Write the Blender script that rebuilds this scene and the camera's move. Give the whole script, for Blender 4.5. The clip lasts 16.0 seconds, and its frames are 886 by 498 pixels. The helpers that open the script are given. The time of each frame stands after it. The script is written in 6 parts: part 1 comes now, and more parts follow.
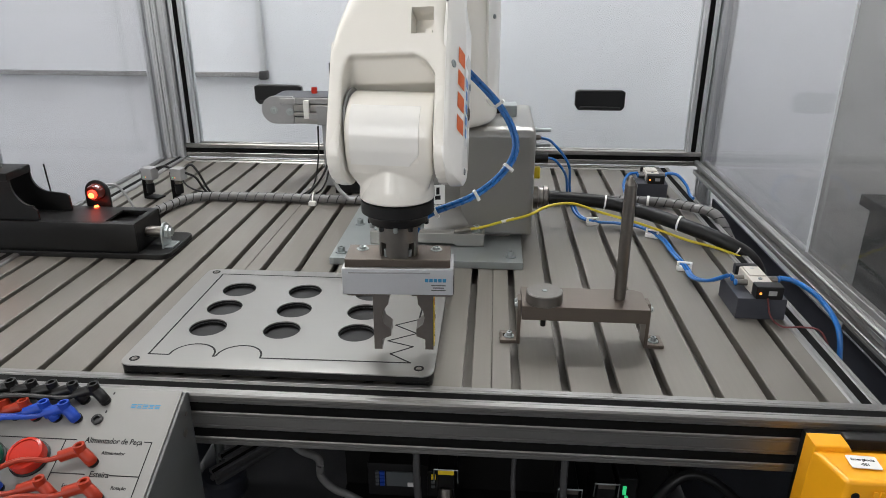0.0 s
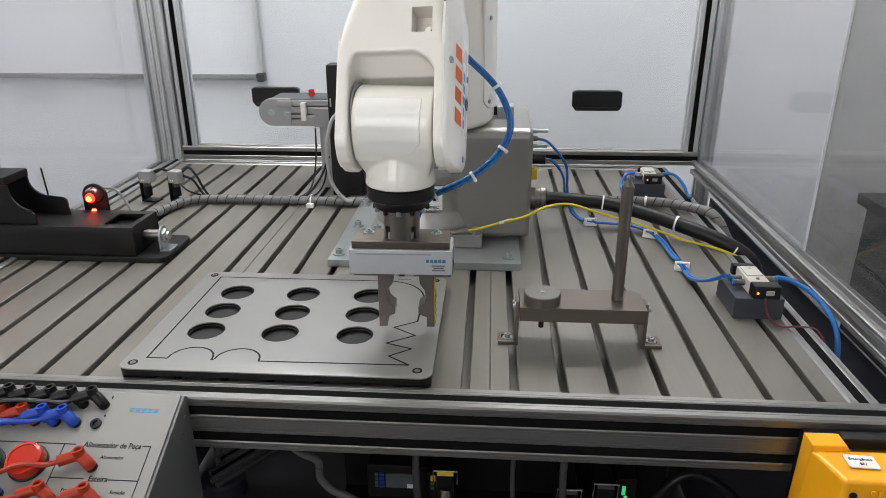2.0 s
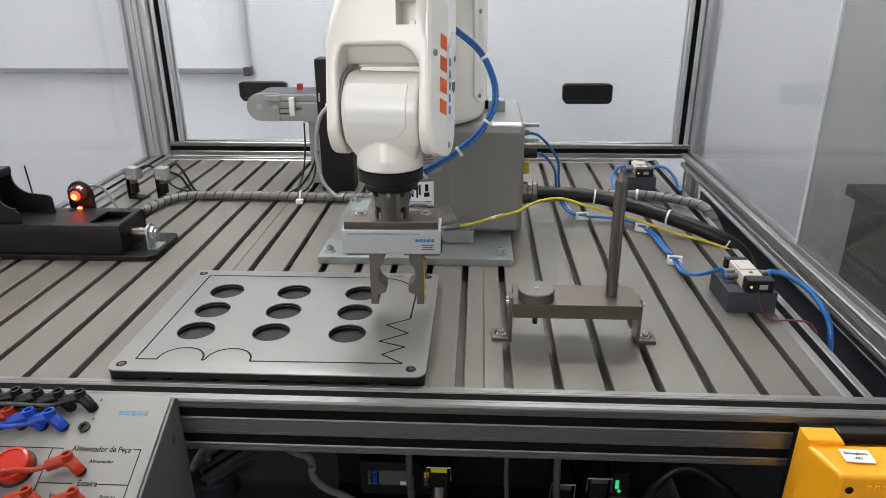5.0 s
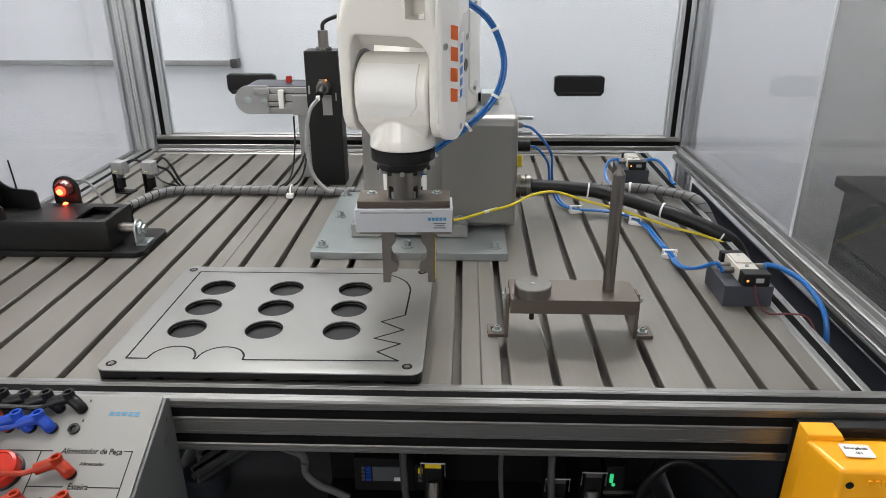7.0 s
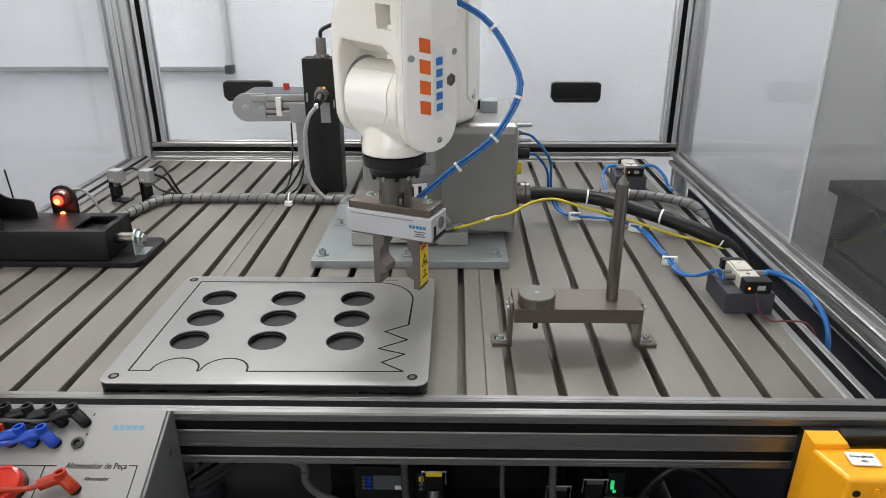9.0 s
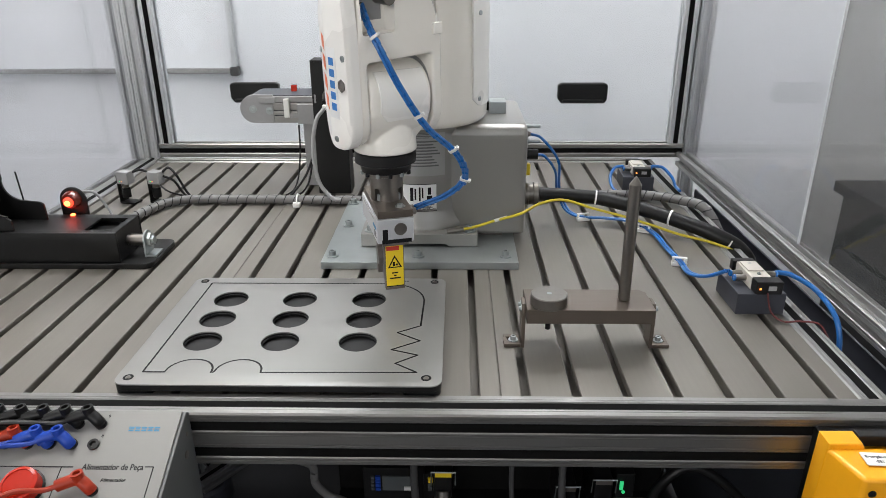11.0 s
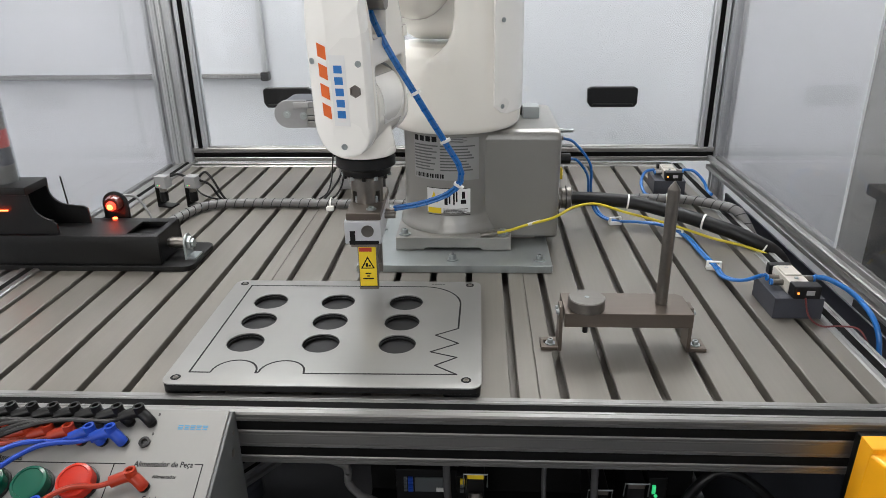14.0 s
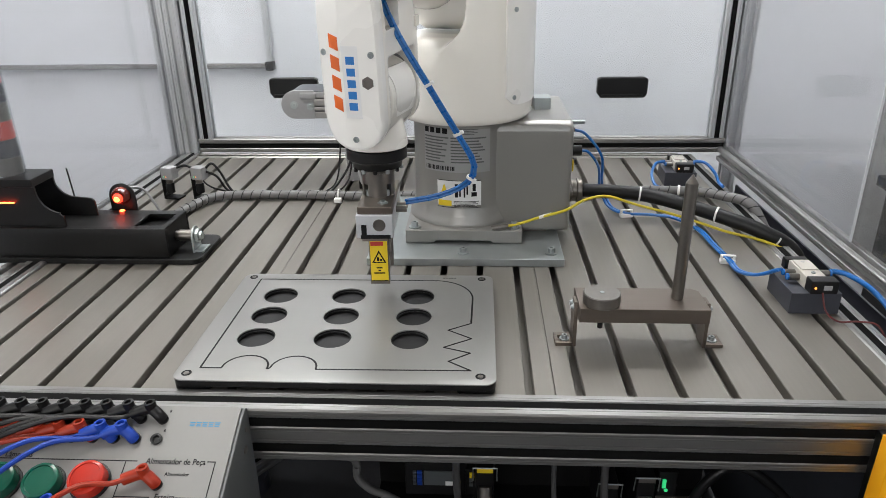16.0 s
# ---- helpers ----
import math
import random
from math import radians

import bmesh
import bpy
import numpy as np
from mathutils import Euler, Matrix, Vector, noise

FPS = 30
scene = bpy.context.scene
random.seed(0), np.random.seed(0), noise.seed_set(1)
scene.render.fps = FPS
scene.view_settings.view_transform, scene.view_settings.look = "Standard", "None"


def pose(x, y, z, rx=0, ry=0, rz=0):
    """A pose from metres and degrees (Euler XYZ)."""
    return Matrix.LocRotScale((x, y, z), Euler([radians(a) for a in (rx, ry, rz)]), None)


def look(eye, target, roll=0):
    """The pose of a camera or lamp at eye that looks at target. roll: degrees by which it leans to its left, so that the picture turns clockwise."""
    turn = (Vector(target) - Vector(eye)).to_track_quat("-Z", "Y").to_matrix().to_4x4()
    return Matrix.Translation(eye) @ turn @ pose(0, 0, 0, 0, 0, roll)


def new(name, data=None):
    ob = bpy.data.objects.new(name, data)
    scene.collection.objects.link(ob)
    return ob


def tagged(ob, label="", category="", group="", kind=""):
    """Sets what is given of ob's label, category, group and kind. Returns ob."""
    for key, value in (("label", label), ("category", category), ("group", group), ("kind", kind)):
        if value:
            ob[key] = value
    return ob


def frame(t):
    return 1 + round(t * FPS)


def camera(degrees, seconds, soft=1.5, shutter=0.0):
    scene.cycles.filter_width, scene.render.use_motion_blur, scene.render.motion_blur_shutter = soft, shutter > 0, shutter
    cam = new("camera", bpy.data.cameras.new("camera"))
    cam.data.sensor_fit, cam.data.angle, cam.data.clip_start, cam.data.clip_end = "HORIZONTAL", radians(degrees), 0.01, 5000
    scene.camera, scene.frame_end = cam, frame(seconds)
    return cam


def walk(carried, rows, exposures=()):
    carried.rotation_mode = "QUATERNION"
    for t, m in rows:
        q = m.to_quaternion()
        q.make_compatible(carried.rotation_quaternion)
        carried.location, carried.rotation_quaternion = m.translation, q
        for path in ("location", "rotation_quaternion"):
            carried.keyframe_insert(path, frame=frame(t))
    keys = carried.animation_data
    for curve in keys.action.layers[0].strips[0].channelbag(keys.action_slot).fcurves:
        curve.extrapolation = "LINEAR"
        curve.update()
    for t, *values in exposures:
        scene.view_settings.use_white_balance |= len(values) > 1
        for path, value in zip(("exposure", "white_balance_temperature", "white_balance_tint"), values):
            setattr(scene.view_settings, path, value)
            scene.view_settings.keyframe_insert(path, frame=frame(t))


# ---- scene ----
cam = camera(65.5, 16.0, soft=0.8)
PATH = [
    (0, (0.019, -0.593, 0.385), (-0.115, 1.263, -0.348), 0.1),
    (0.5, (0.016, -0.591, 0.388), (-0.126, 1.264, -0.346), -0.2),
    (1, (0.019, -0.592, 0.388), (-0.12, 1.265, -0.342), -0.4),
    (1.5, (0.02, -0.593, 0.388), (-0.114, 1.263, -0.344), -0.3),
    (2, (0.02, -0.593, 0.387), (-0.11, 1.263, -0.345), -0.2),
    (2.5, (0.015, -0.59, 0.387), (-0.12, 1.264, -0.35), -0.2),
    (3, (0.018, -0.589, 0.387), (-0.113, 1.263, -0.357), -0.3),
    (3.5, (0.018, -0.589, 0.386), (-0.11, 1.262, -0.36), -0.4),
    (4, (0.017, -0.588, 0.387), (-0.102, 1.263, -0.36), -0.3),
    (6.5, (0.012, -0.577, 0.388), (-0.062, 1.269, -0.377), -0.4),
    (7, (0.007, -0.574, 0.387), (-0.056, 1.27, -0.385), -0.2),
    (7.5, (0.005, -0.571, 0.388), (-0.041, 1.272, -0.387), -0.2),
    (8, (-0.002, -0.567, 0.389), (-0.046, 1.276, -0.386), -0.1),
    (8.5, (-0.007, -0.568, 0.391), (-0.039, 1.279, -0.377), -0.0),
    (9, (-0.006, -0.571, 0.393), (-0.045, 1.277, -0.37), -0.2),
    (9.5, (-0.009, -0.573, 0.393), (-0.041, 1.278, -0.365), -0.1),
    (12, (-0.024, -0.572, 0.396), (-0.073, 1.277, -0.367), -0.5),
    (12.5, (-0.027, -0.572, 0.397), (-0.075, 1.277, -0.365), -0.6),
    (13, (-0.029, -0.573, 0.396), (-0.087, 1.275, -0.367), -0.6),
    (13.5, (-0.034, -0.577, 0.398), (-0.108, 1.272, -0.362), -0.9),
    (14, (-0.038, -0.582, 0.399), (-0.139, 1.268, -0.354), -0.9),
    (14.5, (-0.04, -0.585, 0.401), (-0.151, 1.263, -0.358), -0.8),
    (15, (-0.043, -0.581, 0.401), (-0.153, 1.264, -0.363), -1.0),
    (15.5, (-0.049, -0.577, 0.4), (-0.156, 1.265, -0.372), -1.1),
    (16, (-0.051, -0.571, 0.4), (-0.157, 1.267, -0.381), -0.9),
]
walk(cam, [(t, look(eye, target, roll)) for t, eye, target, roll in PATH], [(0.0, -0.09), (4.2, -0.03), (6.3, 0.08), (16.0, 0.05)])

# ---- light ----
world = bpy.data.worlds.new("world")
scene.world = world
world.use_nodes = True
_wn = world.node_tree.nodes
_sky = _wn.new("ShaderNodeTexSky")
_sky.sky_type, _sky.sun_disc, _sky.sun_elevation, _sky.sun_rotation = "NISHITA", False, radians(40), radians(200)
world.node_tree.links.new(_sky.outputs[0], _wn["Background"].inputs[0])
_wn["Background"].inputs[1].default_value = 0.12


def area_lamp(name, m, sx, sy, power, colour):
    data = bpy.data.lights.new(name, "AREA")
    data.shape, data.size, data.size_y, data.energy, data.color = "RECTANGLE", sx, sy, power, colour
    ob = new(name, data)
    ob.matrix_world = m
    return ob


area_lamp("window_daylight", look((-1.0, -2.45, 0.9), (-0.8, 0.5, 0.3)), 1.1, 1.2, 21.5, (1.0, 0.97, 0.935))
area_lamp("window_daylight", look((0.8, -2.45, 0.9), (0.6, 0.5, 0.3)), 1.1, 1.2, 3.5, (1.0, 0.97, 0.935))
# added overhead fill, out of view: left and right sides, then the back wall
area_lamp("ceiling_fill_light", look((-0.95, 0.35, 1.77), (-0.95, 0.35, 0)), 0.3, 1.2, 13.5, (1.0, 0.98, 0.95))
area_lamp("ceiling_fill_light", look((0.85, 0.35, 1.77), (0.85, 0.35, 0)), 0.3, 1.2, 0.4, (1.0, 0.98, 0.95))
area_lamp("ceiling_fill_light", look((-0.1, 1.15, 1.77), (-0.1, 1.15, 0)), 1.6, 0.3, 24, (0.94, 0.97, 1.0))


# ---- materials ----
def material(name, colour, rough=0.5, metal=0.0, grain=0.08, scale=60.0, bump=0.0, stain=0.0, coat=0.0, stretch=(1, 1, 1), emit=0.0, emit_colour=None, spec=0.5):
    m = bpy.data.materials.new(name)
    m.use_nodes = True
    nt = m.node_tree
    b = nt.nodes["Principled BSDF"]
    b.inputs["Roughness"].default_value, b.inputs["Metallic"].default_value = rough, metal
    b.inputs["Coat Weight"].default_value, b.inputs["Coat Roughness"].default_value = coat, 0.08
    b.inputs["Specular IOR Level"].default_value = spec
    tc = nt.nodes.new("ShaderNodeTexCoord")
    mp = nt.nodes.new("ShaderNodeMapping")
    mp.inputs["Scale"].default_value = stretch
    nt.links.new(tc.outputs["Object"], mp.inputs[0])
    fine = nt.nodes.new("ShaderNodeTexNoise")
    fine.inputs["Scale"].default_value, fine.inputs["Detail"].default_value = scale, 4.0
    big = nt.nodes.new("ShaderNodeTexNoise")
    big.inputs["Scale"].default_value, big.inputs["Detail"].default_value = 7.0, 3.0
    nt.links.new(mp.outputs[0], fine.inputs["Vector"])
    nt.links.new(tc.outputs["Object"], big.inputs["Vector"])
    ramp = nt.nodes.new("ShaderNodeMapRange")
    ramp.inputs["To Min"].default_value, ramp.inputs["To Max"].default_value = 1 - grain, 1 + grain
    nt.links.new(fine.outputs["Fac"], ramp.inputs["Value"])
    ramp2 = nt.nodes.new("ShaderNodeMapRange")
    ramp2.inputs["From Min"].default_value, ramp2.inputs["From Max"].default_value = 0.3, 0.7
    ramp2.inputs["To Min"].default_value, ramp2.inputs["To Max"].default_value = 1 - stain, 1 + stain * 0.4
    nt.links.new(big.outputs["Fac"], ramp2.inputs["Value"])
    mul = nt.nodes.new("ShaderNodeMath")
    mul.operation = "MULTIPLY"
    nt.links.new(ramp.outputs[0], mul.inputs[0])
    nt.links.new(ramp2.outputs[0], mul.inputs[1])
    mix = nt.nodes.new("ShaderNodeVectorMath")
    mix.operation = "SCALE"
    mix.inputs[0].default_value = colour
    nt.links.new(mul.outputs[0], mix.inputs["Scale"])
    nt.links.new(mix.outputs[0], b.inputs["Base Color"])
    rr = nt.nodes.new("ShaderNodeMapRange")
    rr.inputs["To Min"].default_value, rr.inputs["To Max"].default_value = max(0.02, rough - 0.07), min(1, rough + 0.07)
    nt.links.new(big.outputs["Fac"], rr.inputs["Value"])
    nt.links.new(rr.outputs[0], b.inputs["Roughness"])
    if bump:
        bp = nt.nodes.new("ShaderNodeBump")
        bp.inputs["Strength"].default_value, bp.inputs["Distance"].default_value = bump, 0.0008
        nt.links.new(fine.outputs["Fac"], bp.inputs["Height"])
        nt.links.new(bp.outputs[0], b.inputs["Normal"])
    if emit:
        b.inputs["Emission Color"].default_value = (*(emit_colour or colour), 1)
        b.inputs["Emission Strength"].default_value = emit
    return m


def clear_plastic(name, rough=0.02, tint=(0.97, 0.98, 0.98), haze=0.04):
    """Clear sheet: mostly see-through, with a mirror-like gloss."""
    m = bpy.data.materials.new(name)
    m.use_nodes = True
    nt = m.node_tree
    nt.nodes.clear()
    out = nt.nodes.new("ShaderNodeOutputMaterial")
    tr = nt.nodes.new("ShaderNodeBsdfTransparent")
    tr.inputs[0].default_value = (*tint, 1)
    gl = nt.nodes.new("ShaderNodeBsdfGlossy")
    gl.inputs["Roughness"].default_value = rough
    df = nt.nodes.new("ShaderNodeBsdfDiffuse")
    df.inputs[0].default_value = (0.75, 0.76, 0.78, 1)
    lw = nt.nodes.new("ShaderNodeLayerWeight")
    lw.inputs[0].default_value = 0.5
    pw = nt.nodes.new("ShaderNodeMath")
    pw.operation = "POWER"
    pw.inputs[1].default_value = 4.0
    nt.links.new(lw.outputs["Facing"], pw.inputs[0])
    fr = nt.nodes.new("ShaderNodeMapRange")
    fr.inputs["To Min"].default_value, fr.inputs["To Max"].default_value = 0.03, 0.62
    nt.links.new(pw.outputs[0], fr.inputs["Value"])
    m1 = nt.nodes.new("ShaderNodeMixShader")
    m1.inputs[0].default_value = haze
    m2 = nt.nodes.new("ShaderNodeMixShader")
    nt.links.new(tr.outputs[0], m1.inputs[1])
    nt.links.new(df.outputs[0], m1.inputs[2])
    nt.links.new(fr.outputs[0], m2.inputs[0])
    nt.links.new(m1.outputs[0], m2.inputs[1])
    nt.links.new(gl.outputs[0], m2.inputs[2])
    nt.links.new(m2.outputs[0], out.inputs[0])
    return m


ALU = material("anodised_aluminium", (0.36, 0.357, 0.348), 0.38, 0.85, 0.05, 300, 0.05, 0.05, stretch=(1, 0.02, 1))
# darker than the uprights: the dim room the front faces is in the colour
ALU_X = material("dimmed_aluminium_profile", (0.31, 0.305, 0.295), 0.33, 0.9, 0.05, 300, 0.04, 0.04, stretch=(0.02, 1, 1))
GRIP_ALU = material("bright_gripper_aluminium", (0.60, 0.61, 0.63), 0.4, 0.55, 0.03, 300, 0.03, 0.03)
# profile aluminium darkened: the shade under the bed is in the colour
SHADE_ALU = material("shaded_base_aluminium", (0.22, 0.22, 0.225), 0.5, 0.8, 0.05, 300, 0.04, 0.06)
ALU_Z = material("aluminium_upright", (0.66, 0.67, 0.68), 0.33, 0.85, 0.05, 300, 0.04, 0.04, stretch=(1, 1, 0.02))
BED = material("slotted_bed_aluminium", (0.205, 0.190, 0.168), 0.40, 0.5, 0.06, 260, 0.08, 0.07, stretch=(1, 0.03, 1))
BOARD = material("brushed_aluminium_sheet", (0.262, 0.258, 0.248), 0.37, 0.55, 0.02, 100, 0.0, 0.02, stretch=(0.05, 1, 1))
STEEL = material("machined_steel", (0.215, 0.20, 0.182), 0.29, 0.9, 0.08, 200, 0.08, 0.08)
BRONZE_STEEL = material("nickel_steel", (0.165, 0.138, 0.116), 0.36, 0.8, 0.06, 220, 0.06, 0.06, stretch=(0.05, 1, 1))
DARK_STEEL = material("dark_finger_steel", (0.20, 0.18, 0.165), 0.42, 0.8, 0.1, 200, 0.08, 0.08)
ZINC = material("zinc_plated_steel", (0.36, 0.39, 0.39), 0.36, 0.75, 0.1, 35, 0.03, 0.1)
WHITE = material("robot_white_paint", (0.86, 0.83, 0.765), 0.26, 0.0, 0.006, 90, 0.0, 0.015, coat=0.45)
WHITE_CAP = material("robot_white_cover", (0.87, 0.855, 0.815), 0.28, 0.0, 0.006, 90, 0.0, 0.015, coat=0.4)
GREY_PAINT = material("silver_grey_paint", (0.30, 0.294, 0.277), 0.33, 0.6, 0.04, 700, 0.05, 0.03)
BLACK = material("black_plastic", (0.005, 0.005, 0.0055), 0.42, 0.0, 0.2, 120, 0.05, 0.2, spec=0.35)
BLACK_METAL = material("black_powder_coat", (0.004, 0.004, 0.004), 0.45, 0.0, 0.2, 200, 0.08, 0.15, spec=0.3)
RUBBER = material("black_rubber_strip", (0.004, 0.004, 0.004), 0.8, 0.0, 0.2, 100, 0.05, 0.1, spec=0.12)
DARK_GREY = material("dark_grey_plastic", (0.040, 0.043, 0.055), 0.5, 0.0, 0.1, 150, 0.1, 0.08)
WELL = material("dark_well_plastic", (0.018, 0.018, 0.019), 0.5, 0.0, 0.2, 60, 0.05, 0.2, spec=0.3)
GREY_PL = material("grey_plastic", (0.30, 0.30, 0.30), 0.5, 0.0, 0.06, 150, 0.04, 0.08)
CABLE_GREY = material("grey_spiral_wrap", (0.15, 0.147, 0.145), 0.55, 0.0, 0.12, 120, 0.05, 0.1)
CABLE_DARK = material("mid_grey_cable_sheath", (0.07, 0.07, 0.072), 0.5, 0.0, 0.1, 90, 0.03, 0.08)
MODULE = material("grey_green_module", (0.085, 0.095, 0.10), 0.45, 0.0, 0.06, 120, 0.02, 0.06)
BLUE = material("blue_air_hose", (0.012, 0.125, 0.40), 0.28, 0.0, 0.08, 80, 0.0, 0.05, coat=0.3)
YELLOW = material("yellow_earth_cable", (0.62, 0.50, 0.03), 0.45, 0.0, 0.1, 90, 0.0, 0.1)
BEIGE = material("beige_valve_plastic", (0.50, 0.47, 0.42), 0.45, 0.0, 0.04, 120, 0.03, 0.06)
NYLON = material("white_nylon", (0.78, 0.77, 0.74), 0.4, 0.0, 0.05, 90, 0.0, 0.05)
PANEL_GREY = material("light_grey_lacquer", (0.225, 0.22, 0.21), 0.42, 0.0, 0.015, 300, 0.03, 0.02)
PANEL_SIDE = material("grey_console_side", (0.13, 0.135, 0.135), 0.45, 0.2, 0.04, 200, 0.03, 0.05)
ORANGE_BOX = material("yellow_orange_plastic", (0.90, 0.40, 0.012), 0.34, 0.0, 0.03, 150, 0.04, 0.04)
ORANGE = material("orange_lettering", (0.72, 0.13, 0.015), 0.4, 0.0, 0.03, 90)
BLUE_INK = material("blue_lettering", (0.02, 0.17, 0.50), 0.4, 0.0, 0.03, 90)
CYAN_INK = material("pale_blue_lettering", (0.03, 0.20, 0.37), 0.4, 0.0, 0.03, 90)
INK = material("black_ink", (0.008, 0.008, 0.009), 0.6, 0.0, 0.1, 90, spec=0.2)
GREY_INK = material("grey_print", (0.11, 0.11, 0.11), 0.5, 0.0, 0.1, 90)
LABEL_WHITE = material("white_label", (0.74, 0.74, 0.73), 0.45, 0.0, 0.02, 90)
LABEL_SILVER = material("silver_type_plate", (0.36, 0.36, 0.355), 0.35, 0.5, 0.04, 120)
LABEL_YELLOW = material("yellow_warning_film", (0.80, 0.58, 0.02), 0.4, 0.0, 0.03, 90)
LABEL_RED = material("red_warning_band", (0.50, 0.04, 0.03), 0.4, 0.0, 0.03, 90)
RED_PLUG = material("red_plug_plastic", (0.33, 0.030, 0.010), 0.4, 0.0, 0.05, 90, 0.0, 0.05, spec=0.3)
BLUE_PLUG = material("blue_plug_plastic", (0.012, 0.055, 0.36), 0.4, 0.0, 0.05, 90, 0.0, 0.05, spec=0.3)
RED_LENS = material("red_lamp_lens", (0.46, 0.022, 0.010), 0.22, 0.0, 0.04, 60, 0.0, 0.05, coat=0.15, spec=0.35)
GREEN_LENS = material("green_lamp_lens", (0.004, 0.085, 0.050), 0.22, 0.0, 0.04, 60, 0.0, 0.05, coat=0.15, spec=0.35)
DARK_LENS = material("dark_red_clear_lens", (0.12, 0.016, 0.010), 0.16, 0.0, 0.05, 60, 0.0, 0.05, coat=0.4)
LED_RED = material("red_led", (0.9, 0.05, 0.02), 0.3, emit=20.0, emit_colour=(1.0, 0.06, 0.015))
LED_GLOW = material("red_lit_diffuser", (0.8, 0.08, 0.05), 0.3, emit=2.2, emit_colour=(1.0, 0.05, 0.02))
LED_GREEN = material("green_led", (0.1, 0.9, 0.3), 0.3, emit=0.35, emit_colour=(0.03, 1.0, 0.35))
LED_ORANGE = material("orange_led", (0.9, 0.4, 0.05), 0.3, emit=1.6, emit_colour=(1.0, 0.25, 0.05))
WALL = material("white_wall_paint", (0.79, 0.80, 0.82), 0.6, 0.0, 0.015, 30, 0.03, 0.02)
WHITEBOARD = material("whiteboard_enamel", (0.74, 0.75, 0.77), 0.25, 0.0, 0.01, 30, 0.0, 0.02)
# grey chosen so the unseen wall sends little light to the front beam
GREY_WALL = material("dimmed_wall_paint", (0.20, 0.20, 0.205), 0.7, 0.0, 0.03, 30, 0.03, 0.03)
CEIL = material("white_ceiling_paint", (0.75, 0.75, 0.74), 0.7, 0.0, 0.03, 30, 0.03, 0.02)
FLOOR = material("grey_floor_coating", (0.055, 0.056, 0.060), 0.5, 0.0, 0.1, 40, 0.03, 0.12)
PANE = clear_plastic("clear_acrylic_sheet", 0.015, (0.965, 0.975, 0.985), 0.05)
PANE_SIDE = clear_plastic("scuffed_acrylic_sheet", 0.04, (0.88, 0.885, 0.90), 0.03)
PANE_SMOKE = clear_plastic("smoked_acrylic_sheet", 0.04, (0.66, 0.655, 0.65), 0.03)
TUBE_CLEAR = clear_plastic("clear_tube_plastic", 0.03, (0.93, 0.95, 0.96), 0.06)
EDGE = material("polished_acrylic_edge", (0.62, 0.64, 0.66), 0.3, 0.0, 0.05, 60)
RED_PUCK = material("red_workpiece_plastic", (0.48, 0.05, 0.04), 0.35, 0.0, 0.04, 60)
GLASS_LAMP = material("lamp_diffuser", (0.9, 0.9, 0.9), 0.5, emit=6.0, emit_colour=(1.0, 0.98, 0.95))


# ---- mesh helpers ----
def add_box(bm, c, s, bevel=0.0, m=None, seg=2):
    """A box of size s about c, with rounded edges."""
    b = bmesh.new()
    bmesh.ops.create_cube(b, size=1.0)
    for v in b.verts:
        v.co = Vector((v.co.x * s[0], v.co.y * s[1], v.co.z * s[2]))
    if bevel:
        bmesh.ops.bevel(b, geom=b.edges[:], offset=min(bevel, 0.49 * min(s)), segments=seg, profile=0.5, affect="EDGES")
    bmesh.ops.translate(b, vec=Vector(c), verts=b.verts)
    if m is not None:
        bmesh.ops.transform(b, matrix=m, verts=b.verts)
    merge(bm, b)


def merge(bm, b):
    me = bpy.data.meshes.new("t")
    b.to_mesh(me)
    b.free()
    bm.from_mesh(me)
    bpy.data.meshes.remove(me)


def add_lathe(bm, prof, seg=32, m=None, closed=True):
    """Turns (radius, z) pairs about z."""
    b = bmesh.new()
    rings = []
    for r, z in prof:
        rings.append([b.verts.new((r * math.cos(2 * math.pi * i / seg), r * math.sin(2 * math.pi * i / seg), z)) for i in range(seg)])
    for a, c in zip(rings, rings[1:]):
        for i in range(seg):
            b.faces.new((a[i], a[(i + 1) % seg], c[(i + 1) % seg], c[i]))
    if closed:
        b.faces.new(list(reversed(rings[0])))
        b.faces.new(rings[-1])
    if m is not None:
        bmesh.ops.transform(b, matrix=m, verts=b.verts)
    bmesh.ops.recalc_face_normals(b, faces=b.faces)
    merge(bm, b)


def along(p0, p1):
    """The pose that brings z onto the way from p0 to p1."""
    d = Vector(p1) - Vector(p0)
    return Matrix.Translation(p0) @ d.to_track_quat("Z", "Y").to_matrix().to_4x4(), d.length


def add_rod(bm, p0, p1, r, seg=16, bevel=0.0):
    m, n = along(p0, p1)
    e = min(bevel, r * 0.5, n * 0.4)
    prof = [(r, 0), (r, n)] if not e else [(r - e, 0), (r, e), (r, n - e), (r - e, n)]
    add_lathe(bm, prof, seg, m)


def add_prism(bm, pts, z0, z1, m=None, bevel=0.0):
    """A 2D outline raised from z0 to z1."""
    b = bmesh.new()
    lo = [b.verts.new((x, y, z0)) for x, y in pts]
    hi = [b.verts.new((x, y, z1)) for x, y in pts]
    n = len(pts)
    b.faces.new(list(reversed(lo)))
    b.faces.new(hi)
    for i in range(n):
        b.faces.new((lo[i], lo[(i + 1) % n], hi[(i + 1) % n], hi[i]))
    bmesh.ops.recalc_face_normals(b, faces=b.faces)
    if bevel:
        es = [e for e in b.edges if abs(e.verts[0].co.z - e.verts[1].co.z) < 1e-9]
        bmesh.ops.bevel(b, geom=es, offset=bevel, segments=3, profile=0.5, affect="EDGES")
    if m is not None:
        bmesh.ops.transform(b, matrix=m, verts=b.verts)
    merge(bm, b)


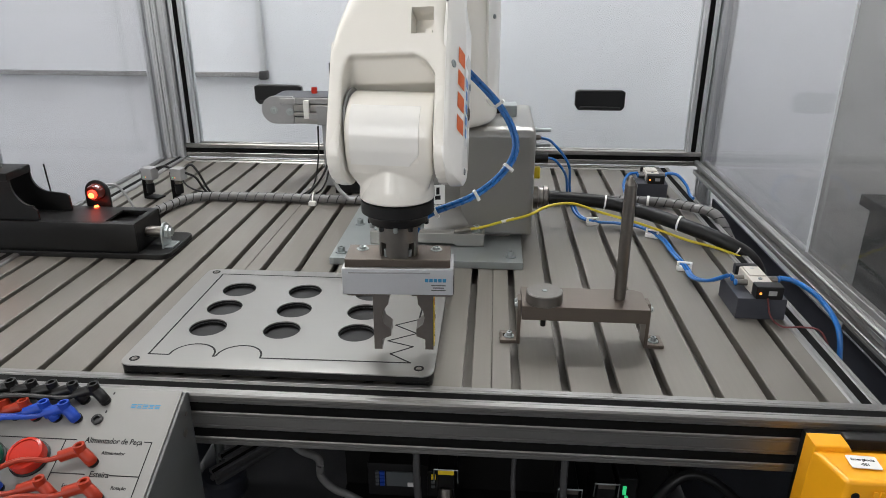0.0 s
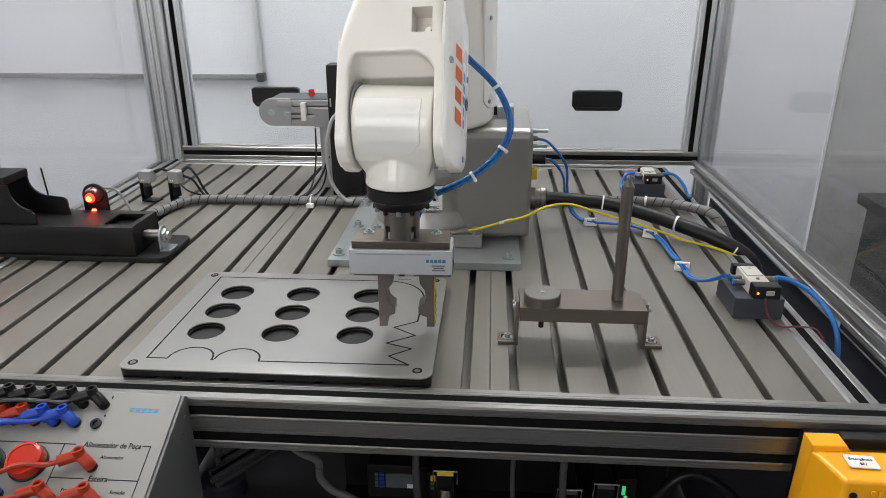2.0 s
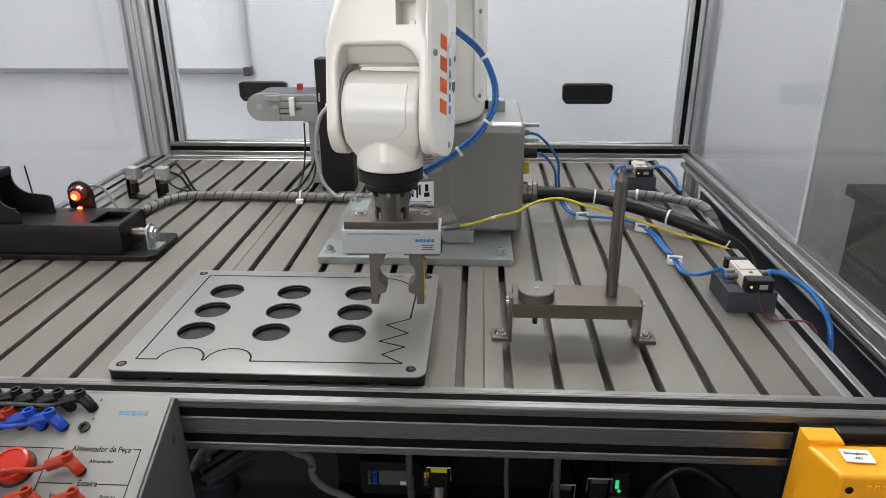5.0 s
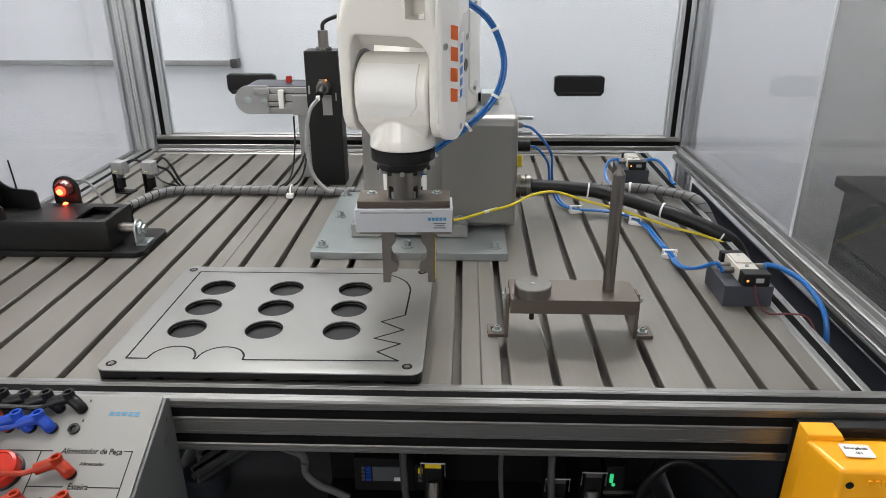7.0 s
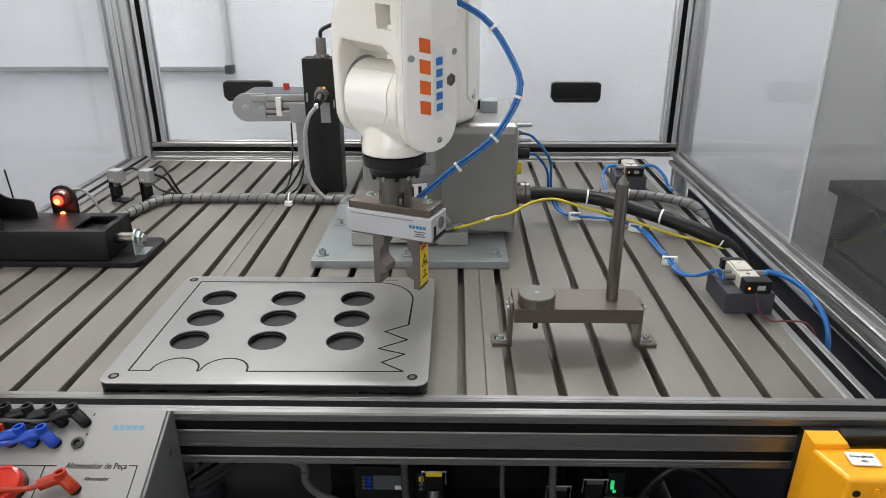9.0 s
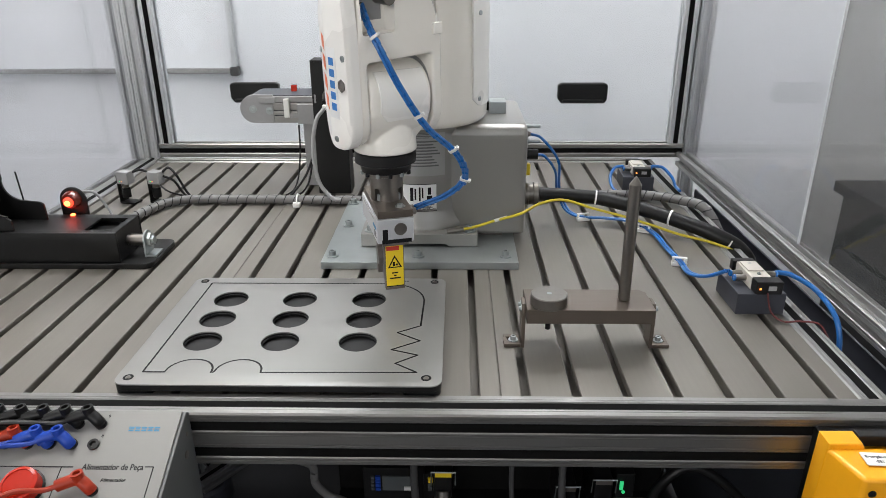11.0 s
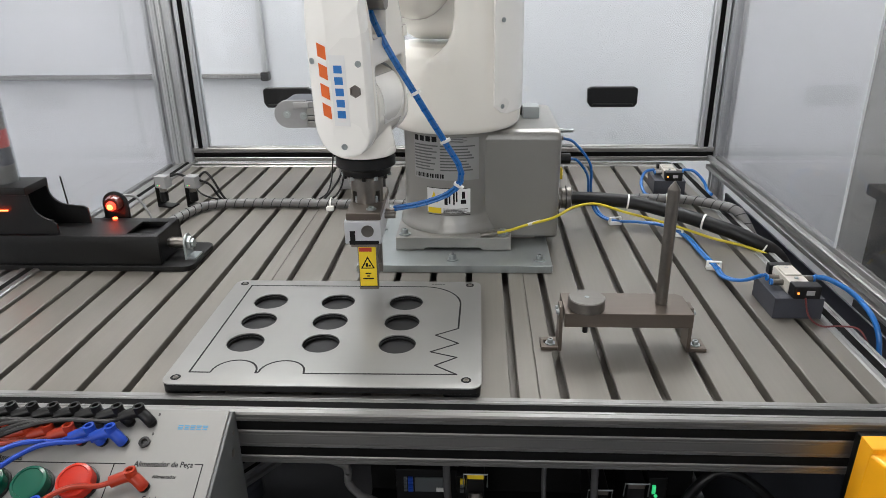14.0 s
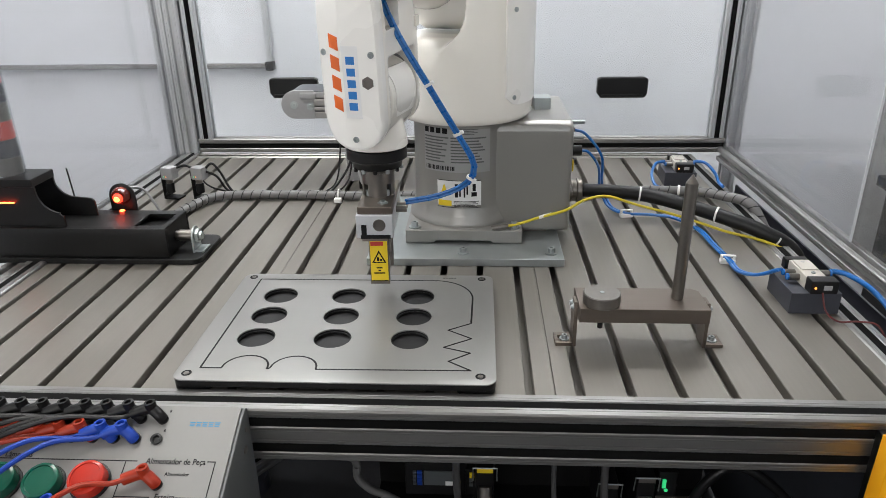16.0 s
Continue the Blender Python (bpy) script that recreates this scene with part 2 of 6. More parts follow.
def smooth_line(pts, n=8):
    """A smooth line through the points."""
    p = [Vector(q) for q in pts]
    p = [2 * p[0] - p[1]] + p + [2 * p[-1] - p[-2]]
    out = []
    for i in range(1, len(p) - 2):
        for k in range(n):
            t = k / n
            a, b, c, d = p[i - 1], p[i], p[i + 1], p[i + 2]
            out.append(0.5 * ((2 * b) + (c - a) * t + (2 * a - 5 * b + 4 * c - d) * t * t + (3 * b - a - 3 * c + d) * t ** 3))
    out.append(p[-2])
    return out


def add_tube(bm, pts, r, seg=10, n=8):
    line = smooth_line(pts, n) if n else [Vector(q) for q in pts]
    b = bmesh.new()
    rings = []
    up = Vector((0, 0, 1))
    for i, q in enumerate(line):
        d = (line[min(i + 1, len(line) - 1)] - line[max(i - 1, 0)]).normalized()
        s = d.cross(up)
        if s.length < 1e-3:
            s = d.cross(Vector((0, 1, 0)))
        s.normalize()
        u = s.cross(d)
        rr = r
        rings.append([b.verts.new(q + rr * (math.cos(2 * math.pi * k / seg) * s + math.sin(2 * math.pi * k / seg) * u)) for k in range(seg)])
    for a, c in zip(rings, rings[1:]):
        for k in range(seg):
            b.faces.new((a[k], a[(k + 1) % seg], c[(k + 1) % seg], c[k]))
    b.faces.new(rings[0])
    b.faces.new(rings[-1])
    bmesh.ops.recalc_face_normals(b, faces=b.faces)
    merge(bm, b)


def rounded_rect(x0, y0, x1, y1, r, n=6):
    out = []
    for cx, cy, a in ((x1 - r, y1 - r, 0), (x0 + r, y1 - r, 90), (x0 + r, y0 + r, 180), (x1 - r, y0 + r, 270)):
        for k in range(n + 1):
            t = radians(a + 90 * k / n)
            out.append((cx + r * math.cos(t), cy + r * math.sin(t)))
    return out


def finish(name, bm, mat):
    """A mesh with smooth rounded edges and flat large faces: normals weighted by face area."""
    me = bpy.data.meshes.new(name)
    bm.normal_update()
    bm.verts.index_update()
    near = math.cos(radians(40))
    area = [f.calc_area() for f in bm.faces]
    bm.faces.index_update()
    normals = []
    for f in bm.faces:
        f.smooth = True
        n0 = f.normal
        for v in f.verts:
            n = Vector((0, 0, 0))
            for g in v.link_faces:
                if g.normal.dot(n0) > near:
                    n += g.normal * area[g.index]
            normals.append(n.normalized() if n.length > 1e-12 else n0.copy())
    bm.to_mesh(me)
    bm.free()
    me.normals_split_custom_set(normals)
    me.materials.append(mat)
    return me


def part(name, bm, mat, parent=None, label="", m=None):
    """Links a bmesh as one mesh object under a thing or a part."""
    ob = new(name, finish(name, bm, mat))
    if parent is not None:
        ob.parent = parent
    if m is not None:
        ob.matrix_basis = m
    if label:
        tagged(ob, label)
    return ob


def thing(name, label, category, group="", m=None, kind=""):
    ob = new(name)
    ob.empty_display_size = 0.01
    if m is not None:
        ob.matrix_basis = m
    return tagged(ob, label, category, group, kind)


def add_loft(bm, rings):
    """A closed skin over rings of equally many points."""
    b = bmesh.new()
    vs = [[b.verts.new(p) for p in r] for r in rings]
    n = len(vs[0])
    for a, c in zip(vs, vs[1:]):
        for i in range(n):
            b.faces.new((a[i], a[(i + 1) % n], c[(i + 1) % n], c[i]))
    b.faces.new(list(reversed(vs[0])))
    b.faces.new(vs[-1])
    bmesh.ops.recalc_face_normals(b, faces=b.faces)
    merge(bm, b)


def organic(name, bm, mat, parent, voxel=0.0018, rounds=6, label="", cut=None):
    """Shapes grown into one casting with soft fillets; cut: a sharp pocket taken out of it."""
    me = bpy.data.meshes.new(name)
    bm.to_mesh(me)
    bm.free()
    ob = new(name, me)
    grow = ob.modifiers.new("grow", "REMESH")
    grow.mode, grow.voxel_size = "VOXEL", voxel
    soft = ob.modifiers.new("soft", "SMOOTH")
    soft.factor, soft.iterations = 0.5, rounds
    knife = None
    if cut is not None:
        km = bpy.data.meshes.new("pocket")
        cut.to_mesh(km)
        cut.free()
        knife = bpy.data.objects.new("pocket", km)
        scene.collection.objects.link(knife)
        take = ob.modifiers.new("take", "BOOLEAN")
        take.operation, take.object = "DIFFERENCE", knife
    out = bpy.data.meshes.new_from_object(ob.evaluated_get(bpy.context.evaluated_depsgraph_get()))
    ob.modifiers.clear()
    ob.data = out
    if knife is not None:
        bpy.data.objects.remove(knife)
    out.materials.clear()
    out.materials.append(mat)
    out.shade_smooth()
    if cut is not None:
        out.set_sharp_from_angle(angle=radians(42))
    if parent is not None:
        ob.parent = parent
    if label:
        tagged(ob, label)
    return ob


def carve(name, bm, cut, mat, parent, label=""):
    """A body with openings taken out of it."""
    me, km = bpy.data.meshes.new(name), bpy.data.meshes.new("cutter")
    bm.to_mesh(me)
    cut.to_mesh(km)
    bm.free()
    cut.free()
    ob, knife = new(name, me), bpy.data.objects.new("cutter", km)
    scene.collection.objects.link(knife)
    take = ob.modifiers.new("take", "BOOLEAN")
    take.operation, take.object = "DIFFERENCE", knife
    out = bpy.data.meshes.new_from_object(ob.evaluated_get(bpy.context.evaluated_depsgraph_get()))
    ob.modifiers.clear()
    bpy.data.objects.remove(knife)
    ob.data = out
    out.materials.clear()
    out.materials.append(mat)
    out.shade_smooth()
    out.set_sharp_from_angle(angle=radians(30))
    ob.parent = parent
    if label:
        tagged(ob, label)
    return ob


def box_part(name, c, s, mat, parent, bevel=0.001, label="", m=None):
    bm = bmesh.new()
    add_box(bm, c, s, bevel)
    return part(name, bm, mat, parent, label, m)


def rod_part(name, p0, p1, r, mat, parent, label="", seg=16, bevel=0.0006):
    bm = bmesh.new()
    add_rod(bm, p0, p1, r, seg, bevel)
    return part(name, bm, mat, parent, label)


def tube_part(name, pts, r, mat, parent=None, label="", seg=10, n=8):
    bm = bmesh.new()
    add_tube(bm, pts, r, seg, n)
    return part(name, bm, mat, parent, label)


def writing(name, text, size, mat, parent, m, align="LEFT", stretch=1.0):
    """Raised print in the built-in font, as a mesh."""
    cu = bpy.data.curves.new(name, "FONT")
    cu.body, cu.size, cu.extrude, cu.align_x, cu.resolution_u, cu.offset = text, size, 0.00012, align, 3, size * 0.012
    tmp = bpy.data.objects.new(name, cu)
    scene.collection.objects.link(tmp)
    me = bpy.data.meshes.new_from_object(tmp.evaluated_get(bpy.context.evaluated_depsgraph_get()))
    bpy.data.objects.remove(tmp)
    me.materials.clear()
    me.materials.append(mat)
    ob = new(name, me)
    ob.parent = parent
    ob.matrix_basis = m @ Matrix.Diagonal((stretch, 1, 1, 1))
    return ob


def cap_screw(parent, c, axis, r=0.0045, h=0.005, name="screw", washer=True):
    """A socket-head screw with washer; axis points out of the surface."""
    c, a = Vector(c), Vector(axis)
    m, _ = along(c, c + a)
    bm = bmesh.new()
    prof = ([(r * 1.7, 0), (r * 1.7, h * 0.2), (r, h * 0.2)] if washer else [(r, 0)]) + [(r, h * 0.9), (r * 0.9, h), (r * 0.5, h), (r * 0.48, h * 0.55), (0.0001, h * 0.55)]
    add_lathe(bm, prof, 14, m)
    return part(name, bm, ZINC, parent)


# ---- room ----
def slab(name, x0, x1, y0, y1, z0, z1, mat, kind="structure", label=""):
    bm = bmesh.new()
    add_box(bm, ((x0 + x1) / 2, (y0 + y1) / 2, (z0 + z1) / 2), (x1 - x0, y1 - y0, z1 - z0))
    ob = part(name, bm, mat)
    return tagged(ob, label, "", "", kind)


FLOOR_Z = -0.80
slab("floor", -1.9, 1.7, -2.6, 1.6, FLOOR_Z - 0.1, FLOOR_Z, FLOOR, label="dark grey coated workshop floor")
slab("wall_north", -1.9, 1.7, 1.49, 1.6, FLOOR_Z, 1.8, WALL, label="plain white painted wall behind the cell")
slab("wall_west", -1.9, -1.8, -2.5, 1.49, FLOOR_Z, 1.8, WALL, label="plain white painted side wall")
slab("wall_east", 1.6, 1.7, -2.5, 1.49, FLOOR_Z, 1.8, WALL, label="plain white painted side wall")
slab("ceiling", -1.9, 1.7, -2.6, 1.6, 1.8, 1.9, CEIL, label="white ceiling")
# the wall behind the viewer, with two windows
# unseen lower wall, greyed so the metal beams reflect a dim room
slab("wall_south", -1.9, 1.7, -2.6, -2.5, FLOOR_Z, 0.3, GREY_WALL, label="unseen wall below the windows, greyed to dim reflections")
slab("wall_south_top", -1.9, 1.7, -2.6, -2.5, 1.5, 1.8, WALL, label="white wall above the windows")
for x0, x1 in ((-1.9, -1.55), (-0.45, 0.25), (1.35, 1.7)):
    slab("wall_south_pier", x0, x1, -2.6, -2.5, 0.3, 1.5, WALL, label="white wall pier between windows")


# ---- machine bed ----
def bed_plate(x0, slots):
    """One slotted plate, as an extrusion with T-slots and fine grooves."""
    t = thing("bed_plate", "aluminium T-slot bed plate with dark slots", "bed plate", "bed plates")
    xs = []
    x = x0
    for s in slots:
        a, b = s - 0.0043, s + 0.0043
        xs.append((x, a))
        x = b
    xs.append((x, x0 + 0.3498))
    bm = bmesh.new()
    add_box(bm, (x0 + 0.175, 0.4375, -0.0215), (0.3496, 0.875, 0.007))
    part("web", bm, BED, t)
    for a, b in xs:
        bm = bmesh.new()
        pts = [(a, -0.0008), (a + 0.0008, 0.0), (b - 0.0008, 0.0), (b, -0.0008), (b, -0.006), (b - 0.004, -0.006), (b - 0.004, -0.018), (a + 0.004, -0.018), (a + 0.004, -0.006), (a, -0.006)]
        add_prism(bm, pts, -0.875, 0.0, pose(0, 0, 0, 90, 0, 0))
        part("land", bm, BED, t)
    return t


for x0 in (-0.675, -0.325, 0.025):
    bed_plate(x0 + 0.0001, [x0 + 0.025 + 0.05 * i for i in range(7)])


def profile(name, label, c0, c1, w, h, mat, cat="profile rail", slots_w=1, slots_h=1, up=(0, 0, 1), strips="", group="enclosure rails"):
    """A slotted aluminium rail from c0 to c1; w across, h along up. strips: faces with black cover strips (t b l r)."""
    c0, c1, up = Vector(c0), Vector(c1), Vector(up)
    d = (c1 - c0).normalized()
    s = d.cross(up).normalized()
    m = Matrix((( s.x, up.x, d.x, c0.x), (s.y, up.y, d.y, c0.y), (s.z, up.z, d.z, c0.z), (0, 0, 0, 1)))
    n = (c1 - c0).length
    g, dp, e = 0.0050, 0.009, 0.0018
    pts, black = [], []

    def side(p, q, count):
        p, q = Vector(p), Vector(q)
        u = (q - p).normalized()
        v = Vector((-u.y, u.x))
        size = (q - p).length
        res = [p + u * e]
        for i in range(count):
            o = p + u * size * (i + 0.5) / count
            # fine groove lines beside each slot
            res += [o - u * (g + 0.0048), o - u * (g + 0.0044) + v * 0.0008, o - u * (g + 0.0040), o - u * (g + 0.0012), o - u * g + v * 0.0012, o - u * g + v * dp, o + u * g + v * dp, o + u * g + v * 0.0012, o + u * (g + 0.0012), o + u * (g + 0.0040), o + u * (g + 0.0044) + v * 0.0008, o + u * (g + 0.0048)]
            black.append((o, u, v))
        res.append(q - u * e)
        return res

    a, b = w / 2, h / 2
    runs = {"b": side((-a, -b), (a, -b), slots_w), "r": side((a, -b), (a, b), slots_h), "t": side((a, b), (-a, b), slots_w), "l": side((-a, b), (-a, -b), slots_h)}
    count = {"b": slots_w, "r": slots_h, "t": slots_w, "l": slots_h}
    for k in "brtl":
        pts += [(p.x, p.y) for p in runs[k]]
    t = thing(name, label, cat, group, m)
    bm = bmesh.new()
    add_prism(bm, pts, 0, n)
    part("rail", bm, mat, t)
    i = 0
    for k in "brtl":
        for j in range(count[k]):
            o, u, v = black[i]
            i += 1
            if k in strips:
                bm = bmesh.new()
                q = [o - u * g * 0.98 + v * 0.0008, o + u * g * 0.98 + v * 0.0008, o + u * g * 0.98 + v * 0.006, o - u * g * 0.98 + v * 0.006]
                add_prism(bm, [(p.x, p.y) for p in q], 0.0005, n - 0.0005)
                part("cover_strip", bm, RUBBER, t, "black rubber cover strip")
    return t


RAIL = "silver aluminium profile rail with black slot strip"
profile("front_beam", "double aluminium profile beam with black slots at the table front", (-0.72, -0.0172, -0.0265), (0.42, -0.0172, -0.0265), 0.034, 0.06, ALU_X, slots_h=2, strips="tlr", group="table beams")
profile("side_beam", "aluminium table beam with a black slot beside the bed", (0.3905, 0.0002, -0.030), (0.3905, 0.905, -0.030), 0.03, 0.06, ALU, slots_h=2, strips="t", group="table beams")
profile("side_beam", "aluminium table beam with a black slot beside the bed", (-0.6905, 0.0002, -0.026), (-0.6905, 0.905, -0.026), 0.03, 0.06, ALU, slots_h=2, strips="t", group="table beams")
profile("back_beam", "aluminium table beam at the back of the bed", (-0.675, 0.8905, -0.028), (0.375, 0.8905, -0.028), 0.03, 0.06, ALU_X, slots_h=2, strips="", group="table beams")

# enclosure: posts, door rails, side rails
YB = 0.912
for x in (-0.7247, -0.694, 0.487):
    profile("corner_post", "upright aluminium corner post of the enclosure", (x, YB, -0.75), (x, YB, 0.95), 0.03, 0.03, ALU_Z, "post", up=(0, 1, 0), strips="", group="enclosure posts")
for x0, x1 in ((-0.674, 0.468),):
    profile("door_rail", RAIL, (x0, YB, 0.021), (x1, YB, 0.021), 0.03, 0.03, ALU_X, strips="lr", group="door frame")
    profile("door_rail", RAIL, (x0, YB, 0.80), (x1, YB, 0.80), 0.03, 0.03, ALU_X, strips="lr", group="door frame")
for x in (-0.6565, 0.4505):
    profile("door_stile", RAIL, (x, YB, 0.0365), (x, YB, 0.7845), 0.03, 0.03, ALU_Z, up=(0, 1, 0), strips="b", group="door frame")


def pane(name, x0, x1, y0, y1, z0, z1, mat, label):
    bm = bmesh.new()
    add_box(bm, ((x0 + x1) / 2, (y0 + y1) / 2, (z0 + z1) / 2), (x1 - x0, y1 - y0, z1 - z0), 0.0008)
    ob = part(name, bm, mat)
    ob.visible_shadow = False
    return tagged(ob, label, "pane", "enclosure panes")


pane("acrylic_pane", -0.640, 0.434, YB - 0.002, YB + 0.002, 0.038, 0.783, PANE, "clear acrylic pane in the back door frame")
# side rails and panes
for x, zr in ((-0.7215, -0.0135), (0.470, 0.004)):
    profile("side_rail", "low aluminium rail under the side pane", (x, -0.02, zr), (x, 0.896, zr), 0.03, 0.03, ALU, strips="", group="side rails")
pane("acrylic_pane", 0.468, 0.472, 0.355, 0.895, 0.0195, 0.78, PANE_SIDE, "scuffed clear acrylic pane over the side rail")
pane("acrylic_pane", 0.4745, 0.4785, -0.02, 0.365, 0.0195, 0.78, PANE_SMOKE, "faintly smoked acrylic pane, edge overlapping the next")
tagged(box_part("pane_edge", (-0.7215, 0.3240, 0.40), (0.0042, 0.0016, 0.755), EDGE, None), "bright sawn edge strip of an acrylic pane", "edge strip")
tagged(box_part("pane_edge", (0.470, 0.3537, 0.40), (0.0038, 0.0018, 0.755), EDGE, None), "bright sawn edge strip of an acrylic pane", "edge strip")
pane("acrylic_pane", -0.7235, -0.7195, 0.325, 0.895, 0.0018, 0.78, PANE_SIDE, "scuffed clear acrylic pane over the side rail")

# black sheet across the bottom of the gap; cables run through it
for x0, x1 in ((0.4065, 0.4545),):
    ob = box_part("gap_sheet", ((x0 + x1) / 2, 0.45, -0.066), (x1 - x0, 0.90, 0.004), BLACK_METAL, None)
    tagged(ob, "black sheet low in the gap beside the bed", "cover sheet", "gap covers")

# sheets added behind and beside the base to block light below the bed
for name, c, sz in (("light_block_panel", (-0.10, 0.934, -0.43), (1.16, 0.004, 0.72)), ("light_block_panel", (-0.716, 0.46, -0.43), (0.004, 0.90, 0.72)), ("light_block_panel", (0.512, 0.46, -0.43), (0.004, 0.90, 0.72))):
    ob = box_part(name, c, sz, DARK_GREY, None)
    tagged(ob, "added dark sheet keeping light out of the table base", "base panel", "base panels")

# whiteboard on the wall behind
wb = thing("whiteboard", "white enamel whiteboard with aluminium edge on the wall", "whiteboard", m=pose(0, 1.488, 0))
box_part("board", (-1.20, -0.006, 0.62), (1.05, 0.012, 1.0), WHITEBOARD, wb)
box_part("edge_trim", (-1.20, -0.012, 0.113), (1.05, 0.022, 0.014), ALU_X, wb, 0.002)
box_part("edge_trim", (-0.668, -0.012, 0.62), (0.014, 0.022, 1.0), ALU_Z, wb, 0.002)
box_part("corner_cap", (-0.668, -0.016, 0.113), (0.024, 0.030, 0.026), BLACK, wb, 0.004, "black plastic corner cap")


# door handles
def door_handle(x, z):
    t = thing("pull_grip", "black plastic pull handle on the back door", "handle", "door handles", pose(x, YB - 0.0022, z))
    bm = bmesh.new()
    b = [(-0.052, 0.018), (-0.045, 0.022), (0.045, 0.022), (0.052, 0.018), (0.052, -0.012), (0.046, -0.020), (-0.044, -0.020), (-0.052, -0.010)]
    add_prism(bm, b, 0.0005, 0.016, pose(0, 0, 0, 90, 0, 0), 0.0025)
    part("grip_plate", bm, BLACK, t)
    box_part("lip", (0, -0.0165, -0.0145), (0.084, 0.007, 0.006), BLACK, t, 0.002)
    return t


door_handle(0.2435, 0.143)
door_handle(-0.4490, 0.146)


# ---- training board with nine wells ----
def training_board():
    BZ = 0.014
    t = thing("training_board", "brushed aluminium training board with nine round wells and engraved contour", "training board", m=pose(0, 0, 0))
    x0, x1, y0, y1 = -0.3605, -0.0335, -0.002, 0.249
    wells = [(-0.2980 + 0.0855 * i, 0.0835 + 0.0515 * j) for j in range(3) for i in range(3)]
    R = 0.0208

    def layer(name, zt, th, inset, mat, label):
        """A rounded sheet with the nine round openings."""
        bm, holes = bmesh.new(), bmesh.new()
        add_prism(bm, rounded_rect(x0 + inset, y0 + inset, x1 - inset, y1 - inset, 0.012, 8), zt - th, zt, None, 0.0003)
        for cx, cy in wells:
            add_rod(holes, (cx, cy, zt - th - 0.002), (cx, cy, zt + 0.002), R, 48)
        return carve(name, bm, holes, mat, t, label)

    layer("sheet", BZ, 0.0015, 0.0, BOARD, "")
    layer("backing", BZ - 0.0016, 0.0062, 0.0003, BLACK, "black plastic backing under the sheet")
    for cx, cy in wells:
        bm = bmesh.new()
        add_lathe(bm, [(R - 0.0001, BZ - 0.0034), (R - 0.0008, BZ - 0.0030), (R - 0.0014, BZ - 0.0034), (R - 0.0001, BZ - 0.0042)], 40, pose(cx, cy, 0), False)
        part("well_ring", bm, WELL, t)
        bm = bmesh.new()
        add_lathe(bm, [(R - 0.0002, BZ - 0.0083), (R - 0.0002, BZ - 0.0070), (0.0001, BZ - 0.0070)], 32, pose(cx, cy, 0))
        part("well_floor", bm, WELL, t)
    for fx in (x0 + 0.02, x1 - 0.0205):
        for fy in (y0 + 0.0148, y1 - 0.014):
            bm = bmesh.new()
            add_prism(bm, rounded_rect(fx - 0.0195, fy - 0.0115, fx + 0.0195, fy + 0.0125, 0.008), 0.0, BZ - 0.0087)
            part("foot", bm, BLACK, t, "black plastic corner foot")
    for sx, sy in ((-0.3480, 0.0105), (-0.0492, 0.0125), (-0.3480, 0.2380), (-0.0480, 0.2380)):
        bm = bmesh.new()
        add_lathe(bm, [(0.0052, BZ - 0.0001), (0.0052, BZ + 0.0003), (0.0034, BZ + 0.0003), (0.0028, BZ - 0.0001)], 20, pose(sx, sy, 0), False)
        part("screw_recess", bm, INK, t)
        bm = bmesh.new()
        add_lathe(bm, [(0.0027, BZ), (0.0027, BZ + 0.0006), (0.0014, BZ + 0.0006), (0.0013, BZ + 0.0002), (0.0001, BZ + 0.0002)], 16, pose(sx, sy, 0))
        part("screw", bm, STEEL, t)
    # engraved contour
    line = [(-0.3375, 0.0205), (-0.3155, 0.0205)]
    line += [(-0.2915 - 0.0237 * math.cos(math.pi * k / 14), 0.0225 + 0.0225 * math.sin(math.pi * k / 14)) for k in range(15)]
    line += [(-0.2680, 0.0205), (-0.2660, 0.0205)]
    line += [(-0.2412 - 0.0237 * math.cos(math.pi * k / 14), 0.0225 + 0.0225 * math.sin(math.pi * k / 14)) for k in range(15)]
    line += [(-0.2172, 0.0205), (-0.059, 0.0225), (-0.0825, 0.0395), (-0.0600, 0.0560), (-0.0890, 0.067), (-0.0590, 0.086), (-0.0855, 0.104), (-0.0600, 0.120), (-0.0590, 0.181)]
    line += [(-0.109 + 0.05 * math.cos(radians(a)), 0.182 + 0.05 * math.sin(radians(a))) for a in range(5, 91, 8)]
    line += [(-0.3365, 0.2320), (-0.3375, 0.0205)]
    bm = bmesh.new()
    for p, q in zip(line, line[1:]):
        p, q = Vector((*p, 0)), Vector((*q, 0))
        u = (q - p).normalized()
        v = Vector((-u.y, u.x, 0)) * 0.00105
        e = u * 0.0004
        z = Vector((0, 0, BZ + 0.00025))
        vs = [bm.verts.new(o + z) for o in (p - e - v, q + e - v, q + e + v, p - e + v)]
        bm.faces.new(vs)
    part("engraved_line", bm, INK, t)
    for i in range(5):
        box_part("maker_mark", (-0.0965 + i * 0.0035, 0.2395, BZ + 0.0001), (0.0028, 0.0028, 0.0002), GREY_INK, t, 0)
    return t


training_board()


